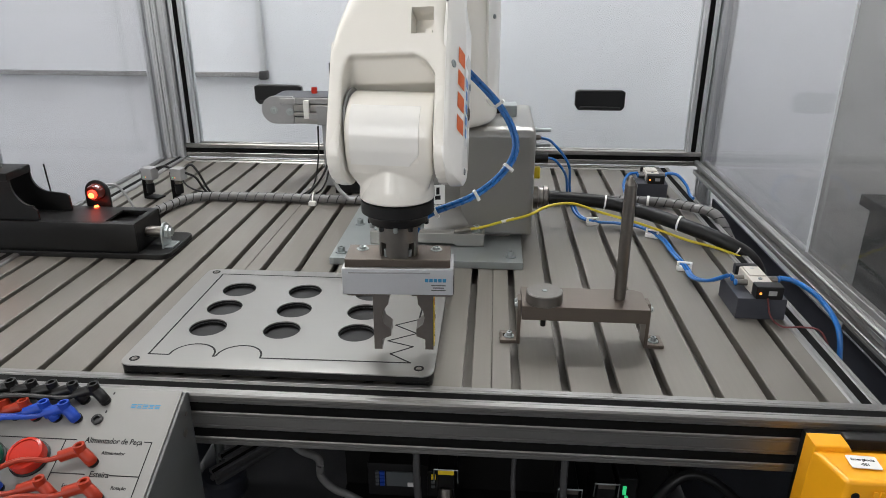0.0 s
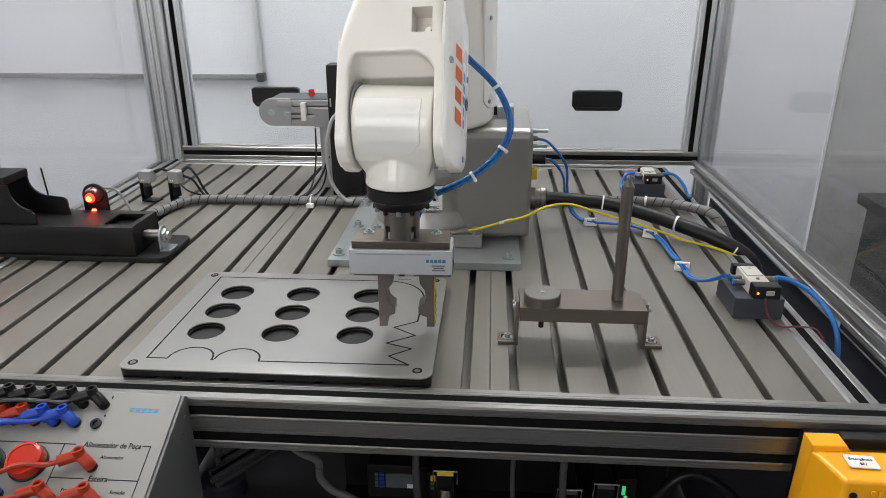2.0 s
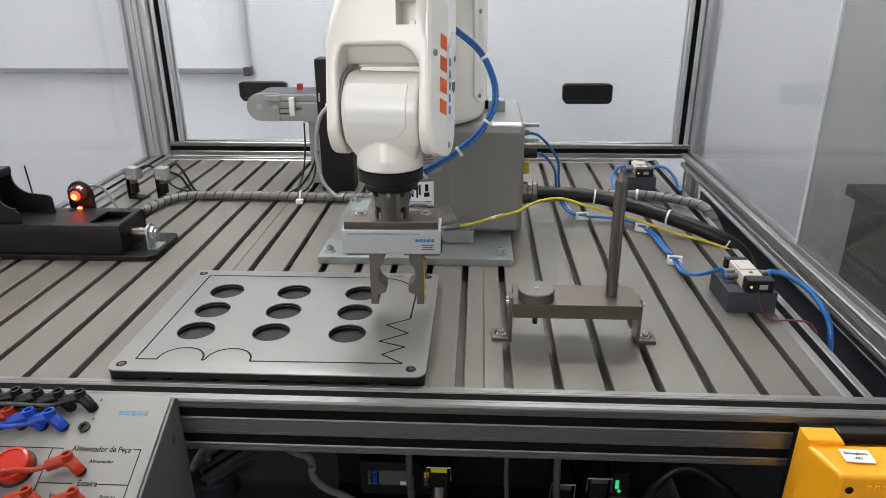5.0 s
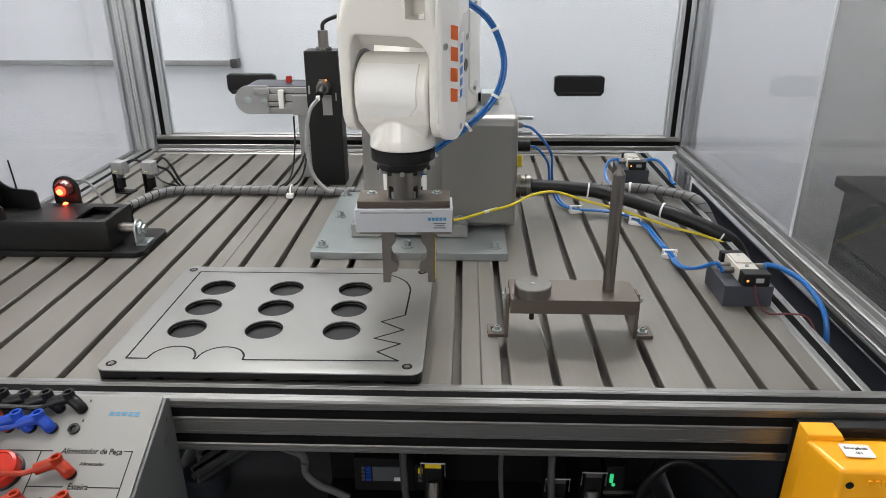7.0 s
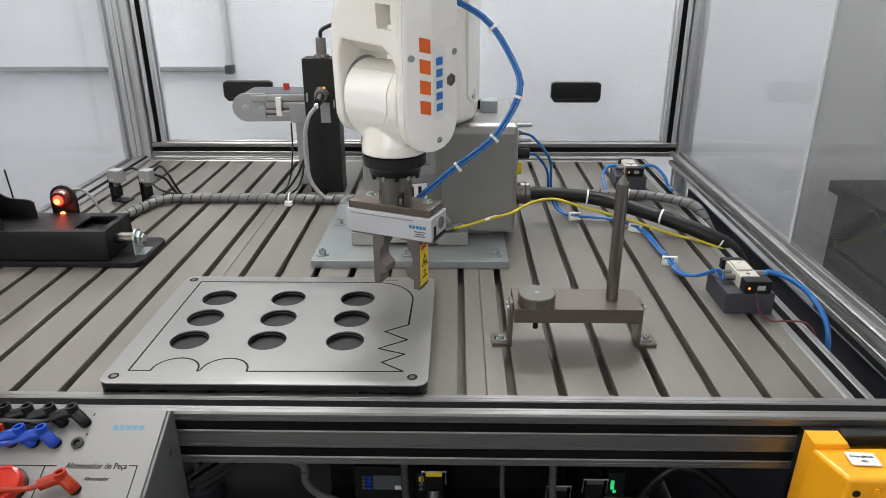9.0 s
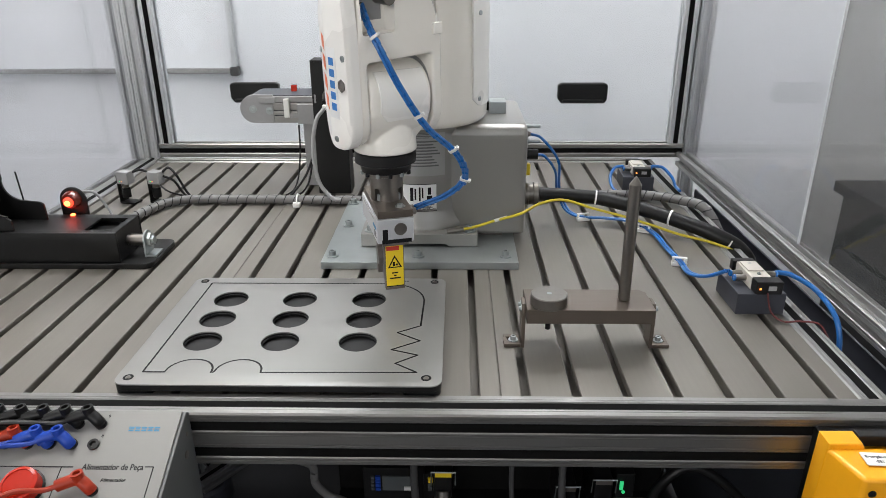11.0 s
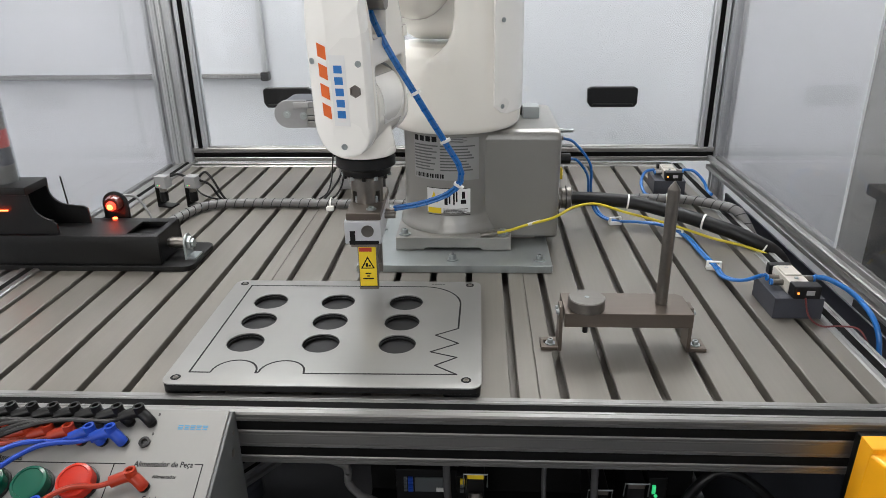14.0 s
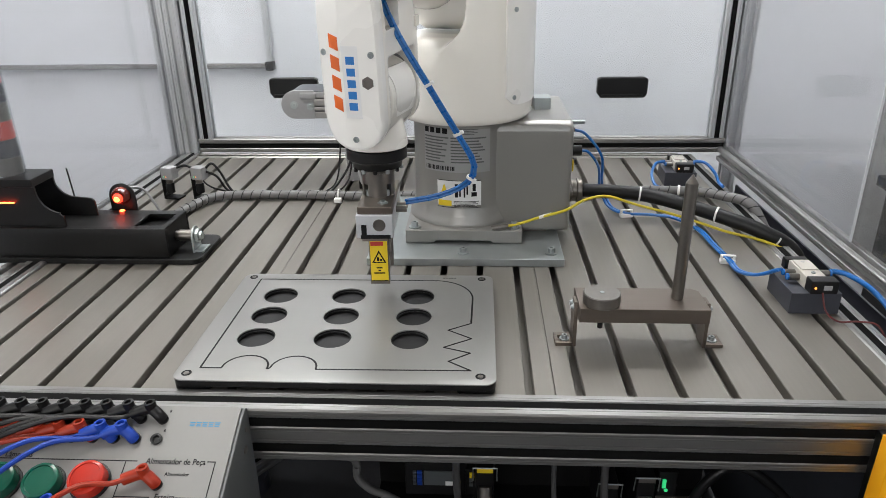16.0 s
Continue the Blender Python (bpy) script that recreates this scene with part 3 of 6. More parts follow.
# ---- bracket with puck and pointed rod ----
br = thing("workpiece_bracket", "nickel-finished steel bracket bridge bolted on two slots", "bracket")
bm = bmesh.new()
add_prism(bm, [(0.0565, 0.085), (0.1935, 0.085), (0.1935, 0.130), (0.186, 0.137), (0.0565, 0.137)], 0.0365, 0.0530, None, 0.0005)
part("bridge_plate", bm, BRONZE_STEEL, br)
for sx, xx in ((-1, 0.0565), (1, 0.1935)):
    o = xx + sx * 0.0022
    m = Matrix(((0, 0, 1, 0), (1, 0, 0, 0), (0, 1, 0, 0), (0, 0, 0, 1)))
    bm = bmesh.new()
    add_prism(bm, [(0.097, 0.0), (0.121, 0.0), (0.121, 0.040), (0.117, 0.0525), (0.101, 0.0525), (0.097, 0.040)], o - 0.002, o + 0.002, m, 0.0006)
    part("leg", bm, BRONZE_STEEL, br)
    # slotted foot, turned out from the leg
    bm = bmesh.new()
    a, b = sorted((o + sx * 0.002, o + sx * 0.0205))
    add_box(bm, ((a + b) / 2, 0.1005, 0.0022), (b - a, 0.007, 0.0044), 0.0006)
    add_box(bm, ((a + b) / 2, 0.1175, 0.0022), (b - a, 0.007, 0.0044), 0.0006)
    for e in (a + 0.0015, b - 0.002):
        add_box(bm, (e, 0.109, 0.0022), (0.004, 0.0105, 0.0042), 0.0004)
    part("foot", bm, BRONZE_STEEL, br)
    cap_screw(br, (o + sx * 0.0100, 0.106, 0.0045), (0, 0, 1), 0.0033, 0.0055)
    for dy in (-0.005, 0.005):
        cap_screw(br, (o + sx * 0.0022, 0.109 + dy, 0.0455), (sx, 0, 0), 0.0026, 0.003)
rod_part("locating_pin", (0.081, 0.098, 0.0235), (0.081, 0.098, 0.0362), 0.0030, BLACK, br)

pk = thing("workpiece_puck", "round machined steel puck with a centre hole", "workpiece", m=pose(0.081, 0.100, 0.0532))
bm = bmesh.new()
add_lathe(bm, [(0.0190, 0), (0.0200, 0.0010), (0.0200, 0.0115), (0.0190, 0.0126), (0.0020, 0.0126), (0.0018, 0.0110), (0.0001, 0.0110)], 48)
part("disc", bm, STEEL, pk)
bm = bmesh.new()
add_lathe(bm, [(0.0026, 0.01265), (0.0026, 0.0130), (0.0015, 0.0130)], 16)
part("centre_ring", bm, ZINC, pk)

rod = thing("pointed_rod", "upright steel rod with a conical tip on the bracket", "rod", m=pose(0.1650, 0.113, 0.0532))
bm = bmesh.new()
add_lathe(bm, [(0.0060, 0), (0.0064, 0.0005), (0.0064, 0.1310), (0.0060, 0.1317), (0.0010, 0.1395), (0.0003, 0.1400)], 28)
part("shaft", bm, STEEL, rod)


# ---- robot ----
AX, AY = -0.075, 0.462
robot = thing("robot_arm", "cream-white six-axis robot arm on a silver-grey base", "robot")
bp = thing("mounting_plate", "zinc-plated steel plate bolted to the bed under the robot", "base plate")
bm = bmesh.new()
add_box(bm, (-0.0715, 0.4455, 0.0055), (0.277, 0.273, 0.011), 0.0008)
part("plate", bm, ZINC, bp)
for x, y in ((-0.197, 0.331), (-0.0745, 0.331), (0.050, 0.331), (-0.199, 0.565), (0.055, 0.567), (-0.192, 0.455)):
    cap_screw(bp, (x, y, 0.0112), (0, 0, 1), 0.0052, 0.0085, "bolt")

bm = bmesh.new()
m_foot = Matrix(((1, 0, 0, 0), (0, 0, -1, 0), (0, 1, 0, 0), (0, 0, 0, 1)))
add_prism(bm, [(AX - 0.085, 0.0113), (AX - 0.044, 0.0113), (AX - 0.040, 0.0150), (AX + 0.040, 0.0150), (AX + 0.044, 0.0113), (AX + 0.086, 0.0113), (AX + 0.086, 0.0315), (AX - 0.085, 0.0315)], -0.550, -0.366, m_foot, 0.0016)
part("base_foot", bm, GREY_PAINT, robot)
bm = bmesh.new()
add_lathe(bm, [(0.0860, 0.028), (0.0850, 0.036), (0.0805, 0.046), (0.0775, 0.058), (0.0762, 0.075), (0.0762, 0.172), (0.0785, 0.181)], 72, pose(AX, AY, 0))
organic("base_column", bm, GREY_PAINT, robot, 0.002, 4)
bm = bmesh.new()
add_loft(bm, [[(x, y, z) for x, y in rounded_rect(-0.040, 0.4025 + d, 0.083 - d * 0.3, 0.602, 0.008, 4)] for z, d in ((0.0175, 0.003), (0.021, 0.0), (0.170, 0.0), (0.178, 0.003), (0.1830, 0.012))])
organic("connector_box", bm, GREY_PAINT, robot, 0.0022, 3)
box_part("box_support", (0.020, 0.500, 0.0144), (0.060, 0.170, 0.0062), DARK_STEEL, robot, 0.001)
box_part("lid_block", (0.043, 0.505, 0.1915), (0.026, 0.036, 0.019), ZINC, robot, 0.002, "bare metal block on the box")
rod_part("lid_plug", (0.026, 0.520, 0.183), (0.026, 0.520, 0.196), 0.006, BLACK, robot)
for x in (AX - 0.072, AX + 0.074):
    cap_screw(robot, (x, 0.378, 0.0317), (0, 0, 1), 0.0052, 0.009, "bolt")
# side plugs
SX = 0.0832
for z, y in ((0.160, 0.503), (0.136, 0.503)):
    bm = bmesh.new()
    add_lathe(bm, [(0.0052, 0), (0.0052, 0.005), (0.0036, 0.005), (0.0036, 0.012), (0.0026, 0.012), (0.0030, 0.028), (0.0022, 0.028)], 14, pose(SX, y, z, 0, 90, 0))
    part("air_plug", bm, ZINC, robot, "small metal air plug")
bm = bmesh.new()
add_lathe(bm, [(0.0046, 0), (0.0046, 0.010), (0.0036, 0.010), (0.0036, 0.013)], 14, pose(SX, 0.503, 0.148, 0, 90, 0))
part("air_plug", bm, DARK_STEEL, robot)
rod_part("connector", (SX, 0.503, 0.115), (SX + 0.026, 0.503, 0.115), 0.0085, BLACK, robot, "black round connector")
box_part("yellow_tag", (SX + 0.0075, 0.503, 0.091), (0.014, 0.012, 0.019), LABEL_YELLOW, robot, 0.002, "yellow plastic connector cap")
bm = bmesh.new()
add_lathe(bm, [(0.0195, 0), (0.0195, 0.012), (0.0175, 0.013), (0.0175, 0.020), (0.0195, 0.021), (0.0195, 0.028), (0.0155, 0.030)], 28, pose(SX, 0.500, 0.050, 0, 90, 0))
part("cable_gland", bm, STEEL, robot, "nickel cable gland")


# type plate and safety label, laid on the column
def curved_label(name, u0, u1, z0, z1, mat, r, label=""):
    bm = bmesh.new()
    n = max(2, int((u1 - u0) / 5))
    cols = []
    for i in range(n + 1):
        a = radians(u0 + (u1 - u0) * i / n)
        cols.append([bm.verts.new((AX + r * math.sin(a), AY - r * math.cos(a), z)) for z in (z0, z1)])
    for a, b in zip(cols, cols[1:]):
        bm.faces.new((a[0], b[0], b[1], a[1]))
    return part(name, bm, mat, robot, label)


def printed(name, u0, u1, z0, z1, mat, r, label="", dz=0.019, du=-16.0):
    k = 1.46 if z1 < 0.09 else 1.05
    zb = 0.058 if z1 < 0.09 else 0.094
    return curved_label(name, u0 * 1.2 + du, u1 * 1.2 + du, zb + (z0 - zb) * k + dz, zb + (z1 - zb) * k + dz, mat, r, label)


printed("type_plate", -26, 38, 0.094, 0.158, LABEL_SILVER, 0.0771, "silver printed type plate")
for i in range(4):
    printed("maker_mark", -25 + i * 6.4, -20.2 + i * 6.4, 0.1475, 0.1555, INK, 0.0774)
for i in range(4):
    printed("print_line", 4, 26 - 3 * (i % 2), 0.1535 - i * 0.0022, 0.1545 - i * 0.0022, GREY_INK, 0.0774)
for i in range(9):
    z = 0.1430 - i * 0.0042
    printed("print_line", -25, 0 - (i * 5) % 9, z - 0.0019, z, GREY_INK, 0.0774)
    printed("print_line", 2, 34 - (i * 7) % 9, z - 0.0019, z, GREY_INK, 0.0774)
for i in range(19):
    printed("bar_code", -24 + i * 1.6, -24 + i * 1.6 + 0.5 + 0.45 * (i % 3), 0.0965, 0.1025, INK, 0.0774)
printed("safety_label", -9, 32, 0.058, 0.0865, LABEL_WHITE, 0.0771, "white safety label with pictograms", dz=0.0015, du=-19.0)
printed("safety_yellow", -8, 5, 0.0595, 0.0655, LABEL_YELLOW, 0.0775, dz=0.0015, du=-19.0)
printed("safety_edge", -9, 32, 0.0860, 0.0866, INK, 0.0775, dz=0.0015, du=-19.0)
printed("safety_edge", -9, 32, 0.0579, 0.0585, INK, 0.0775, dz=0.0015, du=-19.0)
for i in range(5):
    z = 0.0650 - i * 0.0013
    printed("print_line", 7, 30 - (i * 3) % 5, z - 0.0006, z, INK, 0.0775, dz=0.0015, du=-19.0)
for u0, u1, z0, z1 in ((8, 11, 0.069, 0.083), (12, 13.5, 0.070, 0.082), (16, 17.5, 0.069, 0.0835), (18.5, 20, 0.072, 0.083), (23, 28, 0.070, 0.0745), (24, 27, 0.0755, 0.083)):
    printed("pictogram", u0, u1, z0, z1, INK, 0.0775, dz=0.0015, du=-19.0)
tri = bmesh.new()
for p in ((-6, 0.071), (2, 0.071), (-2, 0.083)):
    a = radians(p[0] * 1.2 - 19.0)
    tri.verts.new((AX + 0.0776 * math.sin(a), AY - 0.0776 * math.cos(a), 0.058 + (p[1] - 0.058) * 1.46 + 0.0015))
tri.faces.new(tri.verts[:])
part("warning_triangle", tri, LABEL_YELLOW, robot)

# rotating shoulder, in its own space about the first axis
shoulder = new("shoulder")
shoulder.parent = robot
shoulder.empty_display_size = 0.01
bm = bmesh.new()
add_lathe(bm, [(0.0800, 0.1822), (0.0885, 0.1835), (0.0945, 0.190), (0.0955, 0.205), (0.0945, 0.262), (0.0900, 0.288), (0.080, 0.300), (0.055, 0.303)], 64)


def d_ring(z, x0, r, cy=0.0, n=22):
    """A slice of a round cheek: straight inside at x0, an arc of radius r outside."""
    a = math.acos(max(-0.99, min(0.99, x0 / r)))
    return [(r * math.cos(-a + 2 * a * k / n), cy + r * math.sin(-a + 2 * a * k / n), z) for k in range(n + 1)]


# the cheek sweeps up out of the drum, its inner edge curving over
add_loft(bm, [d_ring(z, x0, r, cy) for z, x0, r, cy in ((0.200, -0.020, 0.0950, 0.0), (0.262, -0.010, 0.0945, 0.0), (0.285, 0.004, 0.0945, 0.0), (0.298, 0.018, 0.0945, 0.001), (0.310, 0.028, 0.0945, 0.002), (0.330, 0.034, 0.0945, 0.003), (0.365, 0.033, 0.0940, 0.006), (0.410, 0.026, 0.0925, 0.010), (0.455, 0.020, 0.0890, 0.014), (0.490, 0.020, 0.0780, 0.016))])
bmesh.ops.scale(bm, vec=(1.05, 1.05, 1.0), verts=bm.verts)
organic("shoulder_body", bm, WHITE, shoulder, 0.0026, 10)
bm = bmesh.new()
rings = []
for k in range(15):
    a = radians(-34 + 100 * k / 14)
    e = abs(k - 7) / 7
    zb = 0.208 + 0.012 * max(0.0, e - 0.82) / 0.18
    rings.append([(r * math.cos(a), r * math.sin(a), z) for r, z in ((0.0935, zb), (0.0966, zb + 0.001), (0.0972, zb + 0.003), (0.0968, 0.330), (0.0958, 0.395), (0.0925, 0.396))])
add_loft(bm, rings)
bmesh.ops.scale(bm, vec=(1.05, 1.05, 1.0), verts=bm.verts)
part("shoulder_cover", bm, WHITE_CAP, shoulder, "white screwed side cover")
for a, z in ((-26, 0.220), (-26, 0.335)):
    b = radians(a)
    cap_screw(shoulder, (0.1016 * math.cos(b), 0.1016 * math.sin(b), z), (math.cos(b), math.sin(b), 0), 0.0032, 0.002, "screw", False)
bm = bmesh.new()
add_lathe(bm, [(0.040, -0.066), (0.058, -0.062), (0.064, -0.050), (0.064, 0.026), (0.060, 0.032)], 48, pose(0, -0.006, 0.3685, 0, 90, 0))
part("arm_hub", bm, WHITE_CAP, shoulder)
bm = bmesh.new()
add_box(bm, (-0.020, 0.004, 0.395), (0.076, 0.112, 0.17), 0.030, None, 5)
part("upper_arm", bm, WHITE, shoulder)
bm = bmesh.new()
add_box(bm, (-0.012, -0.085, 0.48), (0.080, 0.10, 0.30), 0.035, pose(0, 0, 0, 18, 0, 0) @ pose(0, 0.12, 0.02), 5)
part("upper_arm_link", bm, WHITE, shoulder)

# forearm fork: origin at the wrist axis, x along that axis, its lettered side at +x
forearm = new("forearm")
forearm.parent = robot
forearm.empty_display_size = 0.01
HW = 0.0545


def side_outline(top, bot, half, r):
    """Outline of a cheek seen from the side: round at the foot."""
    out = [(-half, top)]
    for k in range(13):
        a = radians(180 + 180 * k / 12)
        x, z = math.cos(a), math.sin(a)
        out.append((half * abs(x) ** 0.75 * (1 if x > 0 else -1), bot + r + r * z))
    out.append((half, top))
    return out


m_side = Matrix(((0, 0, 1, 0), (1, 0, 0, 0), (0, 1, 0, 0), (0, 0, 0, 1)))
m_front = Matrix(((1, 0, 0, 0), (0, 0, -1, 0), (0, 1, 0, 0), (0, 0, 0, 1)))
bm = bmesh.new()
add_prism(bm, side_outline(0.0570, -0.058, 0.0365, 0.034), -HW, -HW + 0.0120, m_side)
add_prism(bm, side_outline(0.0570, -0.058, 0.0365, 0.034), HW - 0.0130, HW - 0.0030, m_side)
# the body narrows on its plain side as it rises
add_loft(bm, [[(x, y, z) for x, y in rounded_rect(x0, -d, x1, d, r, 5)] for z, x0, x1, d, r in ((0.0500, -HW, HW - 0.0030, 0.0365, 0.004), (0.060, -HW + 0.0004, HW - 0.0030, 0.0368, 0.006), (0.076, -HW + 0.0020, HW - 0.003, 0.0374, 0.011), (0.094, -HW + 0.0060, HW - 0.003, 0.0382, 0.017), (0.120, -HW + 0.0135, HW - 0.0035, 0.0384, 0.023), (0.180, -HW + 0.0200, HW - 0.0045, 0.0375, 0.026), (0.232, -HW + 0.0220, HW - 0.0060, 0.0365, 0.028))])
# web behind the wrist, and the soft corners of the opening
add_prism(bm, [(-0.033, 0.0555), (-0.022, 0.0470), (-0.006, 0.0345), (0.0365, 0.0345), (0.0365, 0.058), (-0.033, 0.058)], -0.046, 0.046, m_side)
add_prism(bm, [(HW - 0.011, 0.0530), (HW - 0.011, 0.0250), (HW - 0.0145, 0.0350), (HW - 0.0205, 0.0435), (HW - 0.0320, 0.0505), (HW - 0.0320, 0.0530)], -0.0365, 0.0362, m_front)
add_prism(bm, [(-HW + 0.010, 0.0530), (-HW + 0.010, 0.0200), (-HW + 0.0135, 0.0400), (-HW + 0.0185, 0.0530)], -0.0365, 0.0362, m_front)
knife = bmesh.new()
add_box(knife, (0.0290, -0.030, 0.0800), (0.0200, 0.036, 0.0240))
add_box(knife, (0.0255, 0.042, 0.102), (0.0390, 0.046, 0.0800), 0.003)
organic("fork_body", bm, WHITE, forearm, 0.0016, 5, cut=knife)
bm = bmesh.new()
base = [(-0.034, 0.098), (-0.036, 0.07)] + side_outline(0.05, -0.0595, 0.0360, 0.034)[1:-1] + [(0.036, 0.07), (0.034, 0.110), (0.018, 0.150), (-0.018, 0.150)]
face_line = []
for y, z in base:
    if z > 0.12:
        face_line.append((-0.006 if y < 0 else -0.002, 0.070))
    elif z > 0.08:
        face_line.append((y * 0.90, 0.080 if y < 0 else 0.096))
    else:
        face_line.append((y * 0.90, z + (0.0035 if z < -0.03 else 0.0)))
mid_line = [((p[0] * 0.4 + q[0] * 0.6) if p[1] > 0.08 else q[0] * 1.07, p[1] * 0.5 + q[1] * 0.5 if p[1] > 0.08 else p[1] * 0.9 + q[1] * 0.1) for p, q in zip(base, face_line)]
add_loft(bm, [[(x, y, z) for y, z in ring] for x, ring in ((HW - 0.0034, base), (HW + 0.0045, base), (HW + 0.0080, mid_line), (HW + 0.0100, face_line))])
bmesh.ops.bisect_plane(bm, geom=bm.verts[:] + bm.edges[:] + bm.faces[:], plane_co=(0, -0.0065, 0), plane_no=(0, 1, 0))


def slope(bm):
    """Leans the forward third of the cover back, towards the fork's front."""
    for v in bm.verts:
        if v.co.y < -0.0065 and v.co.x > HW + 0.002:
            v.co.x -= (-0.0065 - v.co.y) * 0.36
    return bm


slope(bm)
cover = part("side_cover", bm, WHITE_CAP, forearm, "white faceted side cover with orange and blue marks")
box_part("pocket_lug", (0.0345, -0.031, 0.0705), (0.006, 0.008, 0.005), WHITE, forearm, 0.001)
box_part("lug", (-HW - 0.0005, -0.018, 0.064), (0.005, 0.016, 0.008), WHITE, forearm, 0.001)
box_part("lug", (-HW + 0.006, 0.0372, 0.060), (0.012, 0.004, 0.012), WHITE, forearm, 0.001)
# connection recess with air fittings on the rear
box_part("connection_label", (0.026, 0.0195, 0.098), (0.030, 0.0008, 0.048), GREY_PL, forearm, 0.0, "grey air connection label")
for z, w in ((0.080, 0.008), (0.088, 0.008), (0.106, 0.012), (0.115, 0.009)):
    bm = bmesh.new()
    add_lathe(bm, [(w / 2, 0.0), (w / 2, 0.0004), (w / 2 - 0.0010, 0.0004), (w / 2 - 0.0010, 0.0)], 18, pose(0.034, 0.0200, z, -90, 0, 0), False)
    part("label_ring", bm, INK, forearm)
rod_part("air_fitting", (0.014, 0.0192, 0.096), (0.014, 0.042, 0.096), 0.0072, STEEL, forearm)
rod_part("air_fitting", (0.022, 0.0192, 0.128), (0.022, 0.040, 0.128), 0.005, BLUE, forearm)
# lettering as plain shapes on the cover
LX = HW + 0.0102


def block_mark(name, y, zc, w, h, lean, mat):
    """One plain slanted block in the place of a letter."""
    bm = bmesh.new()
    add_prism(bm, [(y - w / 2, zc - h / 2 + lean), (y + w / 2, zc - h / 2 - lean), (y + w / 2, zc + h / 2 - lean), (y - w / 2, zc + h / 2 + lean)], LX + 0.00014, LX + 0.0003, m_side)
    return part(name, slope(bm), mat, cover)


for i in range(4):
    block_mark("orange_mark", -0.0145, -0.0090 + i * 0.0208, 0.0115, 0.0138, 0.0018, ORANGE)
bm = bmesh.new()
add_prism(bm, [(-0.0055, -0.024), (0.0125, -0.024), (0.0125, 0.050), (-0.0055, 0.050)], LX, LX + 0.00012, m_side)
part("mark_film", bm, LABEL_WHITE, cover)
for i in range(5):
    block_mark("blue_mark", 0.0035, -0.0115 + i * 0.0118, 0.0095, 0.0080, 0.0, BLUE_INK)
for y, z in ((-0.0290, 0.0425), (0.0270, 0.0415), (0.0030, -0.047)):
    bm = bmesh.new()
    add_lathe(bm, [(0.0034, 0), (0.0034, 0.0012), (0.0022, 0.0012), (0.0020, 0.0004), (0.0001, 0.0004)], 14, pose(LX - 0.0003, y, z, 0, 90, 0))
    part("cover_screw", slope(bm), ZINC, cover)
bm = bmesh.new()
add_lathe(bm, [(0.0068, 0), (0.0068, 0.0012), (0.0052, 0.0012), (0.0048, 0.0003), (0.0001, 0.0003)], 6, pose(LX - 0.0003, 0.0215, 0.0135, 0, 90, 0))
part("hex_socket", bm, DARK_STEEL, cover, "dark hexagonal plug")

# wrist, same origin as the forearm
wrist = new("wrist")
wrist.parent = robot
wrist.empty_display_size = 0.01
WW = 0.0400
bm = bmesh.new()
body = []
for k in range(25):
    a = radians(180 - 180 * k / 24)
    body.append((0.0375 * math.cos(a), -0.010 + 0.0375 * math.sin(a)))
body += [(0.0362, -0.026), (0.0300, -0.042), (0.0140, -0.064), (-0.0140, -0.064), (-0.0300, -0.042), (-0.0362, -0.026)]
add_prism(bm, body, -WW, WW, m_side, 0.004)
for v in bm.verts:
    if v.co.z < -0.040:
        v.co.x *= 1 - 0.24 * (-0.040 - v.co.z) / 0.026
add_lathe(bm, [(0.022, -0.022), (0.0290, -0.030), (0.0355, -0.0600), (0.0365, -0.0705), (0.0345, -0.0722)], 44)
organic("wrist_housing", bm, WHITE, wrist, 0.0013, 3)
for sgn in (1, -1):
    # curved cover plate that follows the round housing
    bm = bmesh.new()
    rings = []
    for k in range(19):
        z = 0.019 - 0.052 * k / 18
        a = math.asin(max(-1.0, min(1.0, (z + 0.010) / 0.0386)))
        right = 0.0285 if z > -0.022 else 0.0285 - (-0.022 - z) * 0.85
        if z > -0.014:
            y_out = 0.0385 * math.cos(a)
        else:
            y_out = 0.0383 - max(0.0, -0.020 - z) * 0.31 + 0.0002
        rings.append([bm.verts.new((x, -sgn * y, z)) for x, y in ((-0.0345, y_out - 0.003), (-0.0345, y_out - 0.0004), (-0.0341, y_out), (right - 0.0004, y_out), (right, y_out - 0.0004), (right, y_out - 0.003))])
    for a, b in zip(rings, rings[1:]):
        for q in range(6):
            bm.faces.new((a[q], a[(q + 1) % 6], b[(q + 1) % 6], b[q]))
    bm.faces.new(rings[0])
    bm.faces.new(rings[-1])
    bmesh.ops.recalc_face_normals(bm, faces=bm.faces)
    part("access_cover", bm, WHITE_CAP, wrist, "white access cover")
for sx in (-1, 1):
    bm = bmesh.new()
    add_lathe(bm, [(0.030, 0), (0.030, 0.0016)], 32, pose(sx * (WW + 0.0001) if sx > 0 else -WW - 0.0017, 0, 0, 0, 90, 0))
    part("pivot_ring", bm, GREY_PL, wrist)

